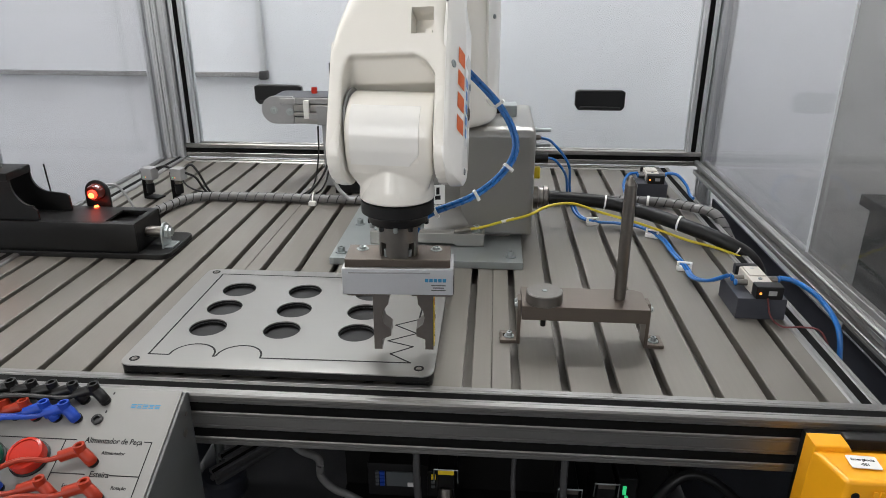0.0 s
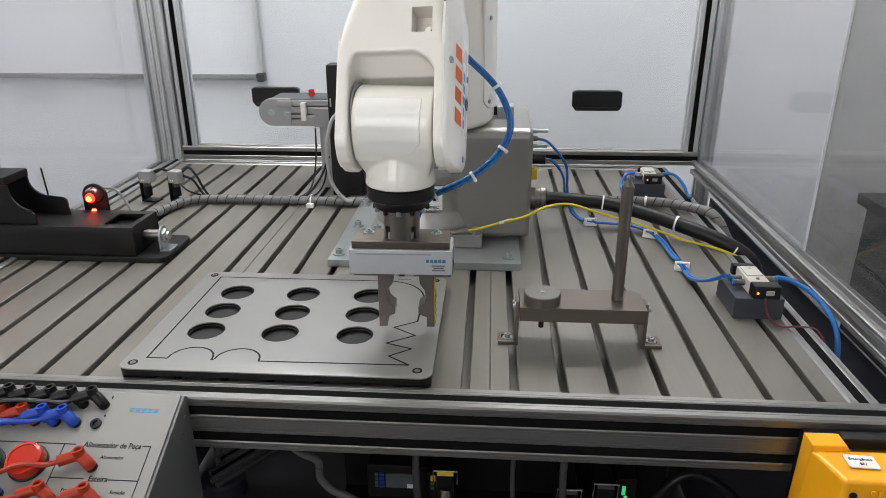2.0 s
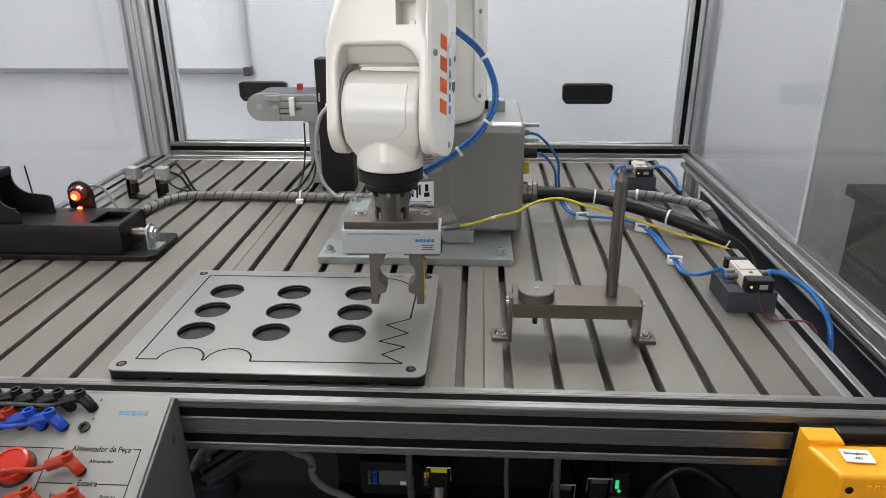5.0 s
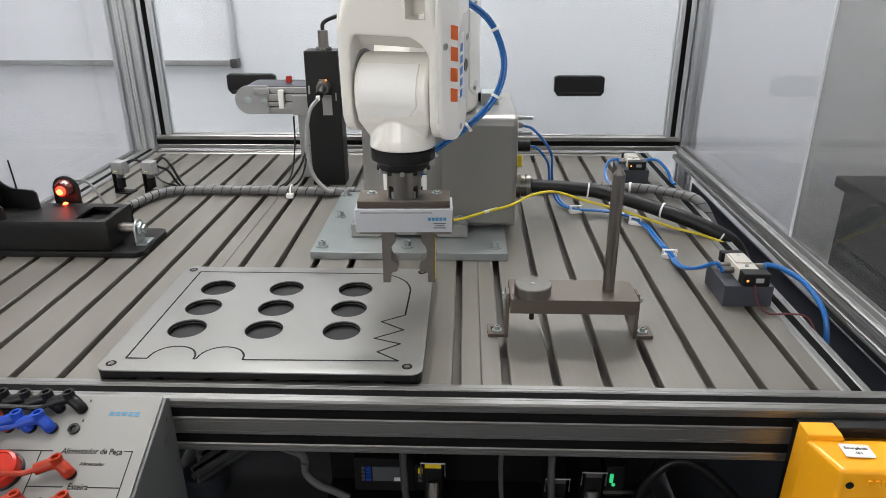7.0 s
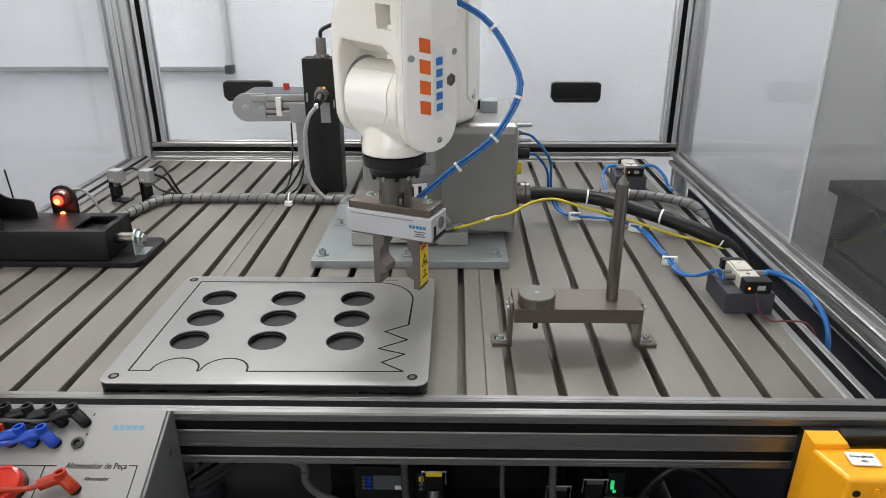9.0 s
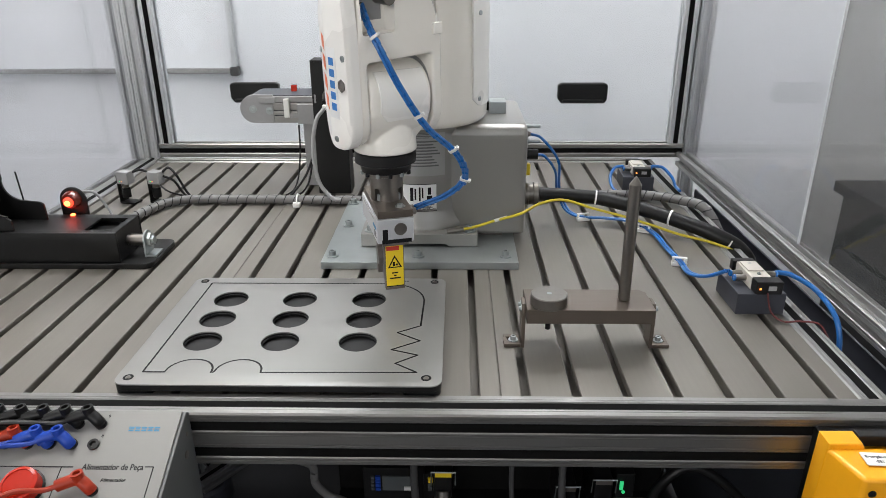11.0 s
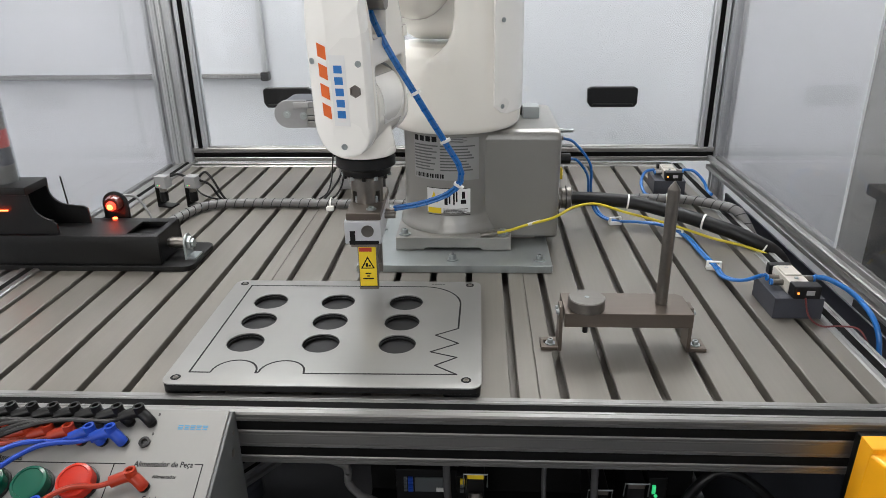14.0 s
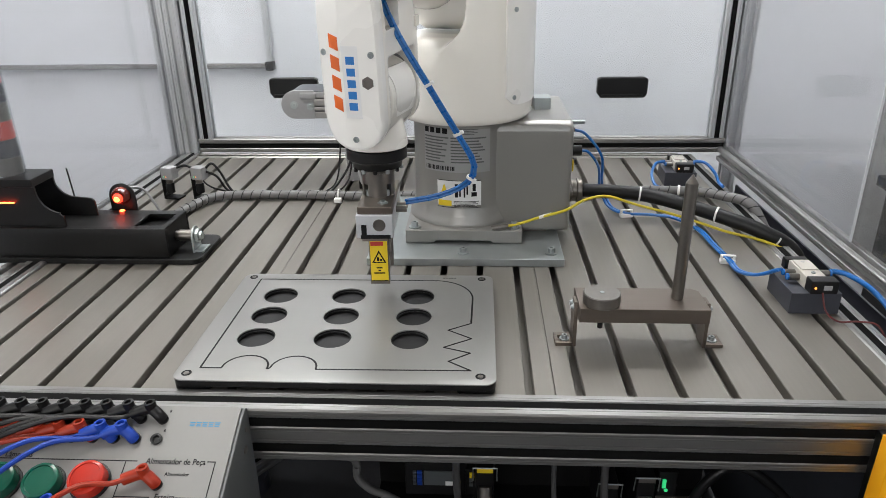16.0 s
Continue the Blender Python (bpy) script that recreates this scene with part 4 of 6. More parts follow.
# flange and gripper: origin at the middle of the black ring
tool = new("tool")
tool.parent = robot
tool.empty_display_size = 0.01
bm = bmesh.new()
add_lathe(bm, [(0.0335, 0.0098), (0.0352, 0.0085), (0.0352, -0.003), (0.0325, -0.0045), (0.0295, -0.0075), (0.0285, -0.0135), (0.0265, -0.0145)], 44)
ring = part("flange_ring", bm, BLACK, tool, "black flange ring")
for k in range(12):
    a = 2 * math.pi * k / 12
    bm = bmesh.new()
    add_rod(bm, (0.0275 * math.cos(a), 0.0275 * math.sin(a), -0.0125), (0.0275 * math.cos(a), 0.0275 * math.sin(a), -0.0175), 0.0024, 10, 0.0005)
    part("flange_bolt", bm, ZINC if k % 2 else BLACK, ring)
bm = bmesh.new()
add_lathe(bm, [(0.0222, -0.0140), (0.0222, -0.0185), (0.0192, -0.0195), (0.0192, -0.0330), (0.0120, -0.0331)], 40)
slotted = []
for k in range(4):
    c = radians(45 + 90 * k)
    for a, r in ((-11, 0.0192), (-15, 0.0125), (15, 0.0125), (11, 0.0192), (22, 0.0192), (34, 0.0192), (45, 0.0192), (56, 0.0192), (68, 0.0192)):
        slotted.append((r * math.cos(c + radians(a)), r * math.sin(c + radians(a))))
add_prism(bm, slotted, -0.0500, -0.0325, None, 0.0)
part("adapter", bm, STEEL, tool, "slotted round steel adapter")
for a in (45, 135, 225, 315):
    b = radians(a)
    rod_part("adapter_bolt", (0.0160 * math.cos(b), 0.0160 * math.sin(b), -0.0400), (0.0160 * math.cos(b), 0.0160 * math.sin(b), -0.0478), 0.0024, ZINC, tool)
GL = 0.0545
bm = bmesh.new()
add_box(bm, (0, 0.0, -0.0520), (2 * GL - 0.006, 0.040, 0.0085), 0.0008)
part("adapter_plate", bm, BRONZE_STEEL, tool, "bronze-toned adapter plate")
for x in (-0.037, 0.037):
    cap_screw(tool, (x, 0.008, -0.0478), (0, 0, 1), 0.0036, 0.003)
bm = bmesh.new()
add_box(bm, (0, -0.001, -0.0705), (2 * GL, 0.042, 0.028), 0.0012)
grip = part("gripper_body", bm, GRIP_ALU, tool, "silver parallel gripper body")
box_part("groove", (-0.008, -0.0222, -0.0610), (0.080, 0.0006, 0.0016), GREY_PL, grip, 0.0002)
for i in range(5):
    box_part("maker_mark", (0.0285 + i * 0.0043, -0.02215, -0.0685), (0.0034, 0.0004, 0.0036), CYAN_INK, grip, 0)
for i in range(3):
    box_part("print_line", (0.040, -0.02215, -0.0738 - 0.0026 * i), (0.014 - 0.003 * (i == 1), 0.0004, 0.0011), GREY_INK, grip, 0)
for sx in (-1, 1):
    box_part("jaw_slot", (sx * GL, -0.013, -0.0745), (0.0012, 0.006, 0.013), INK, grip, 0)
    box_part("jaw_slot", (sx * GL, 0.000, -0.0825), (0.0012, 0.034, 0.0045), INK, grip, 0)
    bm = bmesh.new()
    add_lathe(bm, [(0.0072, 0), (0.0072, 0.0007), (0.0056, 0.0008), (0.0050, 0.0004), (0.0001, 0.0004)], 22, pose(sx * GL, 0.0045, -0.0685, 0, 90 * sx, 0))
    part("end_plug", bm, STEEL, grip)
    bm = bmesh.new()
    add_box(bm, (sx * (0.0330 if sx > 0 else 0.0310), -0.001, -0.0868), (0.040, 0.030, 0.0040), 0.0006)
    jaw = part("jaw_carrier", bm, DARK_STEEL, tool)
    # finger with a round bite on the inner side
    xo, xi = (0.0345, 0.0200) if sx > 0 else (0.0265, 0.0120)
    pts = [(xo, -0.088), (xo, -0.1515), (xo - 0.0085, -0.1515), (xo - 0.0085, -0.1400)]
    pts += [(xi - 0.003, -0.136), (xi - 0.003, -0.128), (xi + 0.004, -0.122), (xi + 0.0055, -0.115), (xi + 0.004, -0.107), (xi - 0.001, -0.100), (xi - 0.002, -0.088)]
    bm = bmesh.new()
    add_prism(bm, [(sx * x, z) for x, z in pts], -0.0115, 0.0115, m_front, 0.0006)
    fg = part("gripper_finger", bm, DARK_STEEL, tool, "dark steel gripper finger with rounded bite")
    if sx > 0:
        m = Matrix(((0, 0, 1, xo), (1, 0, 0, 0), (0, 1, 0, 0), (0, 0, 0, 1)))
        bm = bmesh.new()
        add_box(bm, (0, -0.1215, 0.0004), (0.0205, 0.052, 0.0008), 0.0, m)
        lab = part("warning_label", bm, LABEL_YELLOW, fg, "yellow crush warning label with black triangle")
        bm = bmesh.new()
        add_box(bm, (-0.002, -0.0990, 0.0009), (0.0150, 0.0052, 0.0003), 0, m)
        part("red_band", bm, LABEL_RED, lab)
        bm = bmesh.new()
        for q in (((-0.0085, -0.1235), (0.0085, -0.1235), (0.0, -0.1075)),):
            vs = [bm.verts.new(m @ Vector((x, z, 0.0011))) for x, z in q]
            bm.faces.new(vs)
        part("black_triangle", bm, INK, lab)
        bm = bmesh.new()
        for q in (((-0.0060, -0.1222), (0.0060, -0.1222), (0.0, -0.1108)),):
            vs = [bm.verts.new(m @ Vector((x, z, 0.0013))) for x, z in q]
            bm.faces.new(vs)
        part("yellow_triangle", bm, LABEL_YELLOW, lab)
        bm = bmesh.new()
        add_box(bm, (-0.0012, -0.1185, 0.0015), (0.0026, 0.0050, 0.0002), 0, m)
        add_box(bm, (0.0022, -0.1195, 0.0015), (0.0028, 0.0024, 0.0002), 0, m)
        part("pictogram", bm, INK, lab)
        for i, w in enumerate((0.007, 0.003, 0.013)):
            bm = bmesh.new()
            add_box(bm, (0, -0.1300 - 0.0034 * i, 0.0010), (w, 0.0016, 0.0003), 0, m)
            part("print_line", bm, INK, lab)
        bm = bmesh.new()
        add_box(bm, (0, -0.1470, 0.0009), (0.0205, 0.0010, 0.0003), 0, m)
        part("label_edge", bm, INK, lab)
# air fittings on the rear of the gripper
for x in (-0.006, 0.006):
    rod_part("air_fitting", (x, 0.0200, -0.066), (x, 0.033, -0.066), 0.0042, STEEL, tool)


# ---- workpiece feeder ----
fd = thing("workpiece_feeder", "black sheet-metal workpiece feeder with channel and clamped end stop", "feeder")
bm = bmesh.new()
add_prism(bm, rounded_rect(-0.760, 0.306, -0.449, 0.404, 0.014), 0.0, 0.008, None, 0.001)
part("base_plate", bm, BLACK_METAL, fd)
m_y = Matrix(((1, 0, 0, 0), (0, 0, 1, 0), (0, 1, 0, 0), (0, 0, 0, 1)))
bm, holes = bmesh.new(), bmesh.new()
add_box(bm, (-0.620, 0.3125, 0.0305), (0.252, 0.004, 0.044), 0.0006)
for x0, x1, z0, z1 in ((-0.700, -0.642, 0.014, 0.038), (-0.606, -0.556, 0.012, 0.040)):
    add_prism(holes, rounded_rect(x0, z0, x1, z1, 0.009, 5), 0.300, 0.325, m_y)
carve("front_wall", bm, holes, BLACK_METAL, fd)
box_part("inner_wall", (-0.620, 0.340, 0.028), (0.248, 0.003, 0.038), BLACK_METAL, fd, 0.0005)
box_part("rear_wall", (-0.605, 0.388, 0.0300), (0.222, 0.004, 0.043), BLACK_METAL, fd, 0.0008)
# top plate with a half-round cut and a sunk end pocket
bm, holes = bmesh.new(), bmesh.new()
add_box(bm, (-0.620, 0.3505, 0.0510), (0.250, 0.0780, 0.0030), 0.0006)
add_rod(holes, (-0.6225, 0.3410, 0.045), (-0.6225, 0.3410, 0.060), 0.0235, 40)
add_box(holes, (-0.660, 0.3410, 0.051), (0.075, 0.047, 0.010))
add_box(holes, (-0.5235, 0.3485, 0.051), (0.0400, 0.050, 0.010))
carve("top_plate", bm, holes, BLACK_METAL, fd)
box_part("channel_floor", (-0.620, 0.350, 0.0400), (0.246, 0.074, 0.003), BLACK_METAL, fd, 0.0006)
box_part("end_block", (-0.4985, 0.3505, 0.0300), (0.0080, 0.0760, 0.043), BLACK_METAL, fd, 0.0012)
# hopper cheeks with a sweeping cut
for y, x1, zl in ((0.3170, -0.640, 0.0720), (0.3640, -0.6180, 0.0800)):
    pts = [(-0.755, 0.0530), (-0.755, 0.1225), (-0.676, 0.1225), (-0.674, 0.112)]
    pts += [(-0.674 + 0.030 * (1 - math.cos(radians(a))), zl + 0.002 + (0.106 - zl) * (1 - math.sin(radians(a)))) for a in range(15, 91, 15)]
    pts += [(x1 - 0.006, zl), (x1 - 0.001, zl - 0.004), (x1, 0.0530)]
    bm = bmesh.new()
    add_prism(bm, pts, y, y + 0.0035, m_y, 0.0005)
    part("hopper_cheek", bm, BLACK_METAL, fd)
bm = bmesh.new()
add_box(bm, (-0.7140, 0.3425, 0.1175), (0.080, 0.056, 0.012), 0.002)
part("magazine_collar", bm, BLACK_METAL, fd)
rod_part("collar_light", (-0.735, 0.3140, 0.0900), (-0.705, 0.3140, 0.0900), 0.0010, LED_RED, fd)
rod_part("guide_pin", (-0.664, 0.392, 0.05), (-0.668, 0.392, 0.118), 0.0012, BLACK_METAL, fd)
# lens holder
bm, holes = bmesh.new(), bmesh.new()
pts = [(-0.616, 0.008), (-0.576, 0.008), (-0.576, 0.071)] + [(-0.596 + 0.020 * math.cos(radians(a)), 0.071 + 0.020 * math.sin(radians(a))) for a in range(10, 171, 16)] + [(-0.616, 0.071)]
add_prism(bm, pts, 0.4005, 0.4040, m_y, 0.0004)
add_prism(holes, rounded_rect(-0.6075, 0.0500, -0.5845, 0.0650, 0.0072, 6), 0.395, 0.412, m_y)
carve("lens_bracket", bm, holes, BLACK_METAL, fd)
bm = bmesh.new()
add_lathe(bm, [(0.0140, 0), (0.0140, 0.004), (0.0118, 0.010), (0.0108, 0.012)], 28, pose(-0.596, 0.4003, 0.0730, 90, 0, 0))
lens = part("red_lens", bm, DARK_LENS, fd, "red reflecting lamp lens, lit")
bm = bmesh.new()
add_lathe(bm, [(0.0075, 0), (0.0075, 0.0015), (0.004, 0.0032)], 24, pose(-0.596, 0.3881, 0.0720, 90, 0, 0))
part("lit_core", bm, LED_GLOW, lens)
bm = bmesh.new()
add_lathe(bm, [(0.0045, 0), (0.004, 0.002), (0.002, 0.0032)], 18, pose(-0.5965, 0.3852, 0.0710, 90, 0, 0))
part("light_point", bm, LED_RED, lens)
# glowing cap stands in for the red lens light falling on the plate
bm = bmesh.new()
add_lathe(bm, [(0.0038, 0), (0.0030, 0.0018), (0.001, 0.0026)], 14, pose(-0.592, 0.3860, 0.0526))
part("light_spot", bm, LED_RED, fd, "red lamp glow laid on the top plate")
tube_part("lens_wire", [(-0.590, 0.410, 0.082), (-0.575, 0.425, 0.075), (-0.562, 0.430, 0.05), (-0.552, 0.430, 0.02)], 0.002, GREY_PL, fd)
# end stop knob and bracket
rod_part("threaded_sleeve", (-0.490, 0.345, 0.030), (-0.468, 0.345, 0.030), 0.0085, STEEL, fd)
rod_part("sensor_tip", (-0.513, 0.345, 0.030), (-0.490, 0.345, 0.030), 0.0070, STEEL, fd)
bm = bmesh.new()
pts = [(0.331, 0.008), (0.358, 0.008), (0.358, 0.030)] + [(0.3445 + 0.0135 * math.cos(radians(a)), 0.031 + 0.0135 * math.sin(radians(a))) for a in range(10, 171, 20)] + [(0.331, 0.030)]
add_prism(bm, pts, -0.4680, -0.4650, Matrix(((0, 0, 1, 0), (1, 0, 0, 0), (0, 1, 0, 0), (0, 0, 0, 1))), 0.0004)
part("angle_bracket", bm, ZINC, fd, "zinc angle bracket")
box_part("angle_foot", (-0.4585, 0.345, 0.0095), (0.0135, 0.026, 0.003), ZINC, fd, 0.0005)
bm = bmesh.new()
add_lathe(bm, [(0.0105, 0), (0.0105, 0.005), (0.0065, 0.005), (0.0065, 0.009)], 6, pose(-0.4648, 0.345, 0.030, 0, 90, 0))
part("hex_nut", bm, ZINC, fd)
for x in (-0.690, -0.640, -0.545):
    cap_screw(fd, (x, 0.3260, 0.0082), (0, 0, 1), 0.003, 0.004)
for x in (-0.672, -0.652):
    tube_part("bleed_elbow", [(x, 0.332, 0.010), (x, 0.326, 0.020), (x + 0.006, 0.324, 0.026), (x + 0.010, 0.330, 0.032)], 0.0035, GREY_PL, fd)

mg = thing("magazine_tube", "clear tube magazine stacked with red, black and silver workpieces", "magazine", m=pose(-0.722, 0.3425, 0.1238))
bm = bmesh.new()
add_lathe(bm, [(0.0225, 0), (0.0225, 0.34), (0.0210, 0.34), (0.0210, 0)], 40, None, False)
ob = part("tube_wall", bm, TUBE_CLEAR, mg, "clear plastic tube")
ob.visible_shadow = False
for i, mt in enumerate((STEEL, DARK_GREY, RED_PUCK, STEEL, DARK_GREY, RED_PUCK, STEEL, DARK_GREY, RED_PUCK, STEEL)):
    bm = bmesh.new()
    add_lathe(bm, [(0.0195, 0), (0.0200, 0.0006), (0.0200, 0.0244), (0.0195, 0.025)], 32, pose(0, 0, 0.001 + 0.0252 * i))
    part("stacked_workpiece", bm, mt, mg)


# ---- two light sensors on brackets ----
def fibre_sensor(x, y):
    t = thing("light_sensor", "small grey box sensor on a black angle bracket", "sensor", "light sensors", pose(x, y, 0, 0, 0, -14))
    box_part("bracket_back", (-0.0125, 0.004, 0.026), (0.0025, 0.022, 0.052), BLACK_METAL, t, 0.0008)
    box_part("bracket_foot", (0.002, 0.004, 0.0015), (0.030, 0.022, 0.003), BLACK_METAL, t, 0.0008)
    box_part("housing", (0.001, 0.0, 0.0485), (0.024, 0.020, 0.023), GREY_PL, t, 0.0025)
    rod_part("lens_tube", (0.0, -0.002, 0.030), (0.0, -0.002, 0.0372), 0.0065, STEEL, t)
    rod_part("elbow", (0.0, -0.002, 0.012), (0.0, -0.002, 0.030), 0.0075, BLACK, t)
    for i, mt in enumerate((LED_GREEN, LED_ORANGE)):
        rod_part("indicator", (-0.004 + 0.004 * i, -0.0100, 0.043), (-0.004 + 0.004 * i, -0.0106, 0.043), 0.0011, mt, t)
    return t


fibre_sensor(-0.612, 0.600)
fibre_sensor(-0.557, 0.600)
for pts in ([(-0.598, 0.603, 0.057), (-0.585, 0.606, 0.060), (-0.570, 0.603, 0.057)], [(-0.544, 0.602, 0.057), (-0.533, 0.606, 0.064), (-0.520, 0.604, 0.050), (-0.500, 0.604, 0.012), (-0.470, 0.604, 0.003)], [(-0.544, 0.602, 0.050), (-0.526, 0.604, 0.040), (-0.508, 0.606, 0.012), (-0.470, 0.607, 0.003), (-0.40, 0.606, 0.003), (-0.345, 0.608, 0.003), (-0.325, 0.620, 0.006), (-0.300, 0.65, 0.035), (-0.283, 0.665, 0.075)]):
    ob = tube_part("sensor_cable", pts, 0.0022, BLACK)
    tagged(ob, "thin black sensor cable along the bed", "cable", "sensor cables")
tagged(tube_part("sensor_cable", [(-0.342, 0.610, 0.004), (-0.322, 0.66, 0.012), (-0.318, 0.70, 0.06), (-0.318, 0.712, 0.118)], 0.0016, BLACK), "thin black sensor cable up to the conveyor", "cable", "sensor cables")

# ---- conveyor end behind the robot ----
cv = thing("belt_conveyor", "grey aluminium belt conveyor end on a sheet-metal leg", "conveyor")
bm = bmesh.new()
pts = [(-0.362, 0.1225)] + [(-0.398 + 0.0262 * math.cos(radians(a)), 0.1485 + 0.0262 * math.sin(radians(a))) for a in range(270, 89, -12)] + [(-0.362, 0.1747)]
add_prism(bm, pts, 0.706, 0.712, m_y, 0.0006)
part("end_plate", bm, GREY_PL, cv)
bm = bmesh.new()
pts2 = [(-0.03, 0.124)] + [(-0.397 + 0.0245 * math.cos(radians(a)), 0.1485 + 0.0245 * math.sin(radians(a))) for a in range(270, 89, -12)] + [(-0.03, 0.173)]
add_prism(bm, pts2, 0.7125, 0.79, m_y)
part("belt", bm, DARK_GREY, cv, "dark grey conveyor belt")
for z, hh, mt in ((0.1665, 0.011, GREY_PL), (0.1530, 0.013, ALU_X), (0.1410, 0.007, ALU_X), (0.1290, 0.012, ALU_X)):
    box_part("side_rail", (-0.196, 0.7085, z), (0.331, 0.007, hh), mt, cv, 0.001)
for x, z in ((-0.400, 0.1485), (-0.369, 0.1455), (-0.3035, 0.1455)):
    cap_screw(cv, (x, 0.7058 if x < -0.365 else 0.7040, z), (0, -1, 0), 0.0042, 0.003)
box_part("leg", (-0.291, 0.722, 0.062), (0.036, 0.030, 0.124), GREY_PL, cv, 0.0015)
bm = bmesh.new()
add_box(bm, (-0.295, 0.701, 0.140), (0.042, 0.006, 0.036), 0.0012)
part("leg_bracket", bm, GREY_PL, cv)
box_part("sensor_clip", (-0.335, 0.700, 0.1515), (0.010, 0.009, 0.034), NYLON, cv, 0.001, "pale sensor clip")
box_part("sensor_clip_foot", (-0.327, 0.701, 0.1385), (0.028, 0.007, 0.010), GREY_PL, cv, 0.001)
box_part("stop_hook", (-0.372, 0.7035, 0.1655), (0.030, 0.004, 0.012), GREY_PL, cv, 0.003)
box_part("reflector", (-0.329, 0.745, 0.181), (0.010, 0.010, 0.012), RED_LENS, cv, 0.001, "small red reflector")

# ---- black sensor post ----
sp = thing("sensor_post", "black sheet-metal post carrying round barrel sensors", "sensor post")
bm = bmesh.new()
add_box(bm, (-0.2475, 0.6585, 0.120), (0.060, 0.003, 0.240), 0.0008)
part("front_sheet", bm, BLACK_METAL, sp)
for sx in (-1, 1):
    box_part("side_sheet", (-0.2475 + sx * 0.0287, 0.6805, 0.120), (0.0025, 0.040, 0.240), BLACK_METAL, sp, 0.0006)
box_part("top_sheet", (-0.2475, 0.6790, 0.2413), (0.060, 0.044, 0.0025), BLACK_METAL, sp, 0.0006)
box_part("slot_view", (-0.2415, 0.6567, 0.149), (0.017, 0.0008, 0.036), GREY_PL, sp, 0.0)
box_part("slot_mark", (-0.2725, 0.6567, 0.176), (0.003, 0.0008, 0.015), GREY_PL, sp, 0.0)
box_part("slot_mark", (-0.2250, 0.6567, 0.164), (0.002, 0.0008, 0.014), GREY_PL, sp, 0.0)
rod_part("barrel_sensor", (-0.2455, 0.6570, 0.183), (-0.2455, 0.640, 0.181), 0.011, STEEL, sp, "steel barrel sensor", 20)
rod_part("sensor_nut", (-0.2455, 0.6565, 0.183), (-0.2455, 0.6525, 0.183), 0.0135, STEEL, sp, "", 6)
rod_part("sensor_plug", (-0.2455, 0.640, 0.181), (-0.2475, 0.622, 0.173), 0.0075, BLACK, sp)
rod_part("sensor_light", (-0.240, 0.6502, 0.1925), (-0.240, 0.6502, 0.1955), 0.0018, LED_ORANGE, sp)
box_part("plug_tag", (-0.2485, 0.614, 0.169), (0.006, 0.010, 0.008), NYLON, sp, 0.001)
rod_part("top_sensor", (-0.245, 0.676, 0.2427), (-0.245, 0.676, 0.276), 0.009, STEEL, sp, "upright steel barrel sensor", 20)
rod_part("top_nut", (-0.245, 0.676, 0.2427), (-0.245, 0.676, 0.248), 0.014, STEEL, sp, "", 6)
tube_part("top_wire", [(-0.245, 0.676, 0.276), (-0.243, 0.676, 0.288), (-0.228, 0.680, 0.296), (-0.205, 0.69, 0.302), (-0.17, 0.70, 0.306)], 0.0035, BLACK, sp)
tube_part("plug_wire", [(-0.2485, 0.612, 0.168), (-0.262, 0.600, 0.148), (-0.269, 0.590, 0.10), (-0.262, 0.586, 0.045), (-0.240, 0.582, 0.016), (-0.225, 0.582, 0.012)], 0.0035, GREY_PL, sp)


# ---- cables and hoses on the bed ----
def cable(name, label, pts, r, mat, cat="cable", group="bed cables", seg=12, n=10):
    ob = tube_part(name, pts, r, mat, None, "", seg, n)
    return tagged(ob, label, cat, group)


def wrapped(label, pts, r, pitch=0.017):
    """A cable bundle in spiral wrap, with the dark gap of the wrap winding round it."""
    ob = cable("spiral_conduit", label, pts, r, CABLE_GREY, "conduit", n=14)
    line = smooth_line(pts, 40)
    helix, run, due = [], 0.0, 0.0
    for p, q in zip(line, line[1:]):
        d = q - p
        if run >= due:
            side = d.cross(Vector((0, 0, 1))).normalized()
            up = side.cross(d.normalized())
            a = 2 * math.pi * run / pitch
            helix.append(p + (side * math.cos(a) + up * math.sin(a)) * (r * 1.01))
            due += pitch / 10
        run += d.length
    tube_part("wrap_gap", helix, 0.0009, BLACK, ob, "dark gap of the spiral wrap", 5, 1)
    return ob


wrapped("grey spiral-wrapped cable bundle along the bed", [(-0.165, 0.590, 0.010), (-0.23, 0.590, 0.0095), (-0.303, 0.592, 0.0095), (-0.40, 0.595, 0.0095), (-0.490, 0.592, 0.0095), (-0.530, 0.575, 0.0095), (-0.548, 0.530, 0.0095), (-0.560, 0.480, 0.0095), (-0.566, 0.425, 0.0095)], 0.0078)
wrapped("grey spiral-wrapped cable bundle beside the bed", [(0.13, 0.612, 0.010), (0.20, 0.618, 0.010), (0.264, 0.622, 0.010), (0.330, 0.612, 0.011), (0.372, 0.580, 0.013), (0.402, 0.545, 0.010), (0.425, 0.52, -0.03)], 0.0085)
cable("power_cable", "thick black robot cable from the gland", [(0.110, 0.500, 0.050), (0.17, 0.503, 0.046), (0.220, 0.500, 0.041), (0.275, 0.472, 0.034), (0.325, 0.438, 0.026), (0.372, 0.412, 0.014), (0.412, 0.397, -0.008), (0.430, 0.388, -0.05), (0.436, 0.384, -0.12)], 0.0112, BLACK, seg=16)
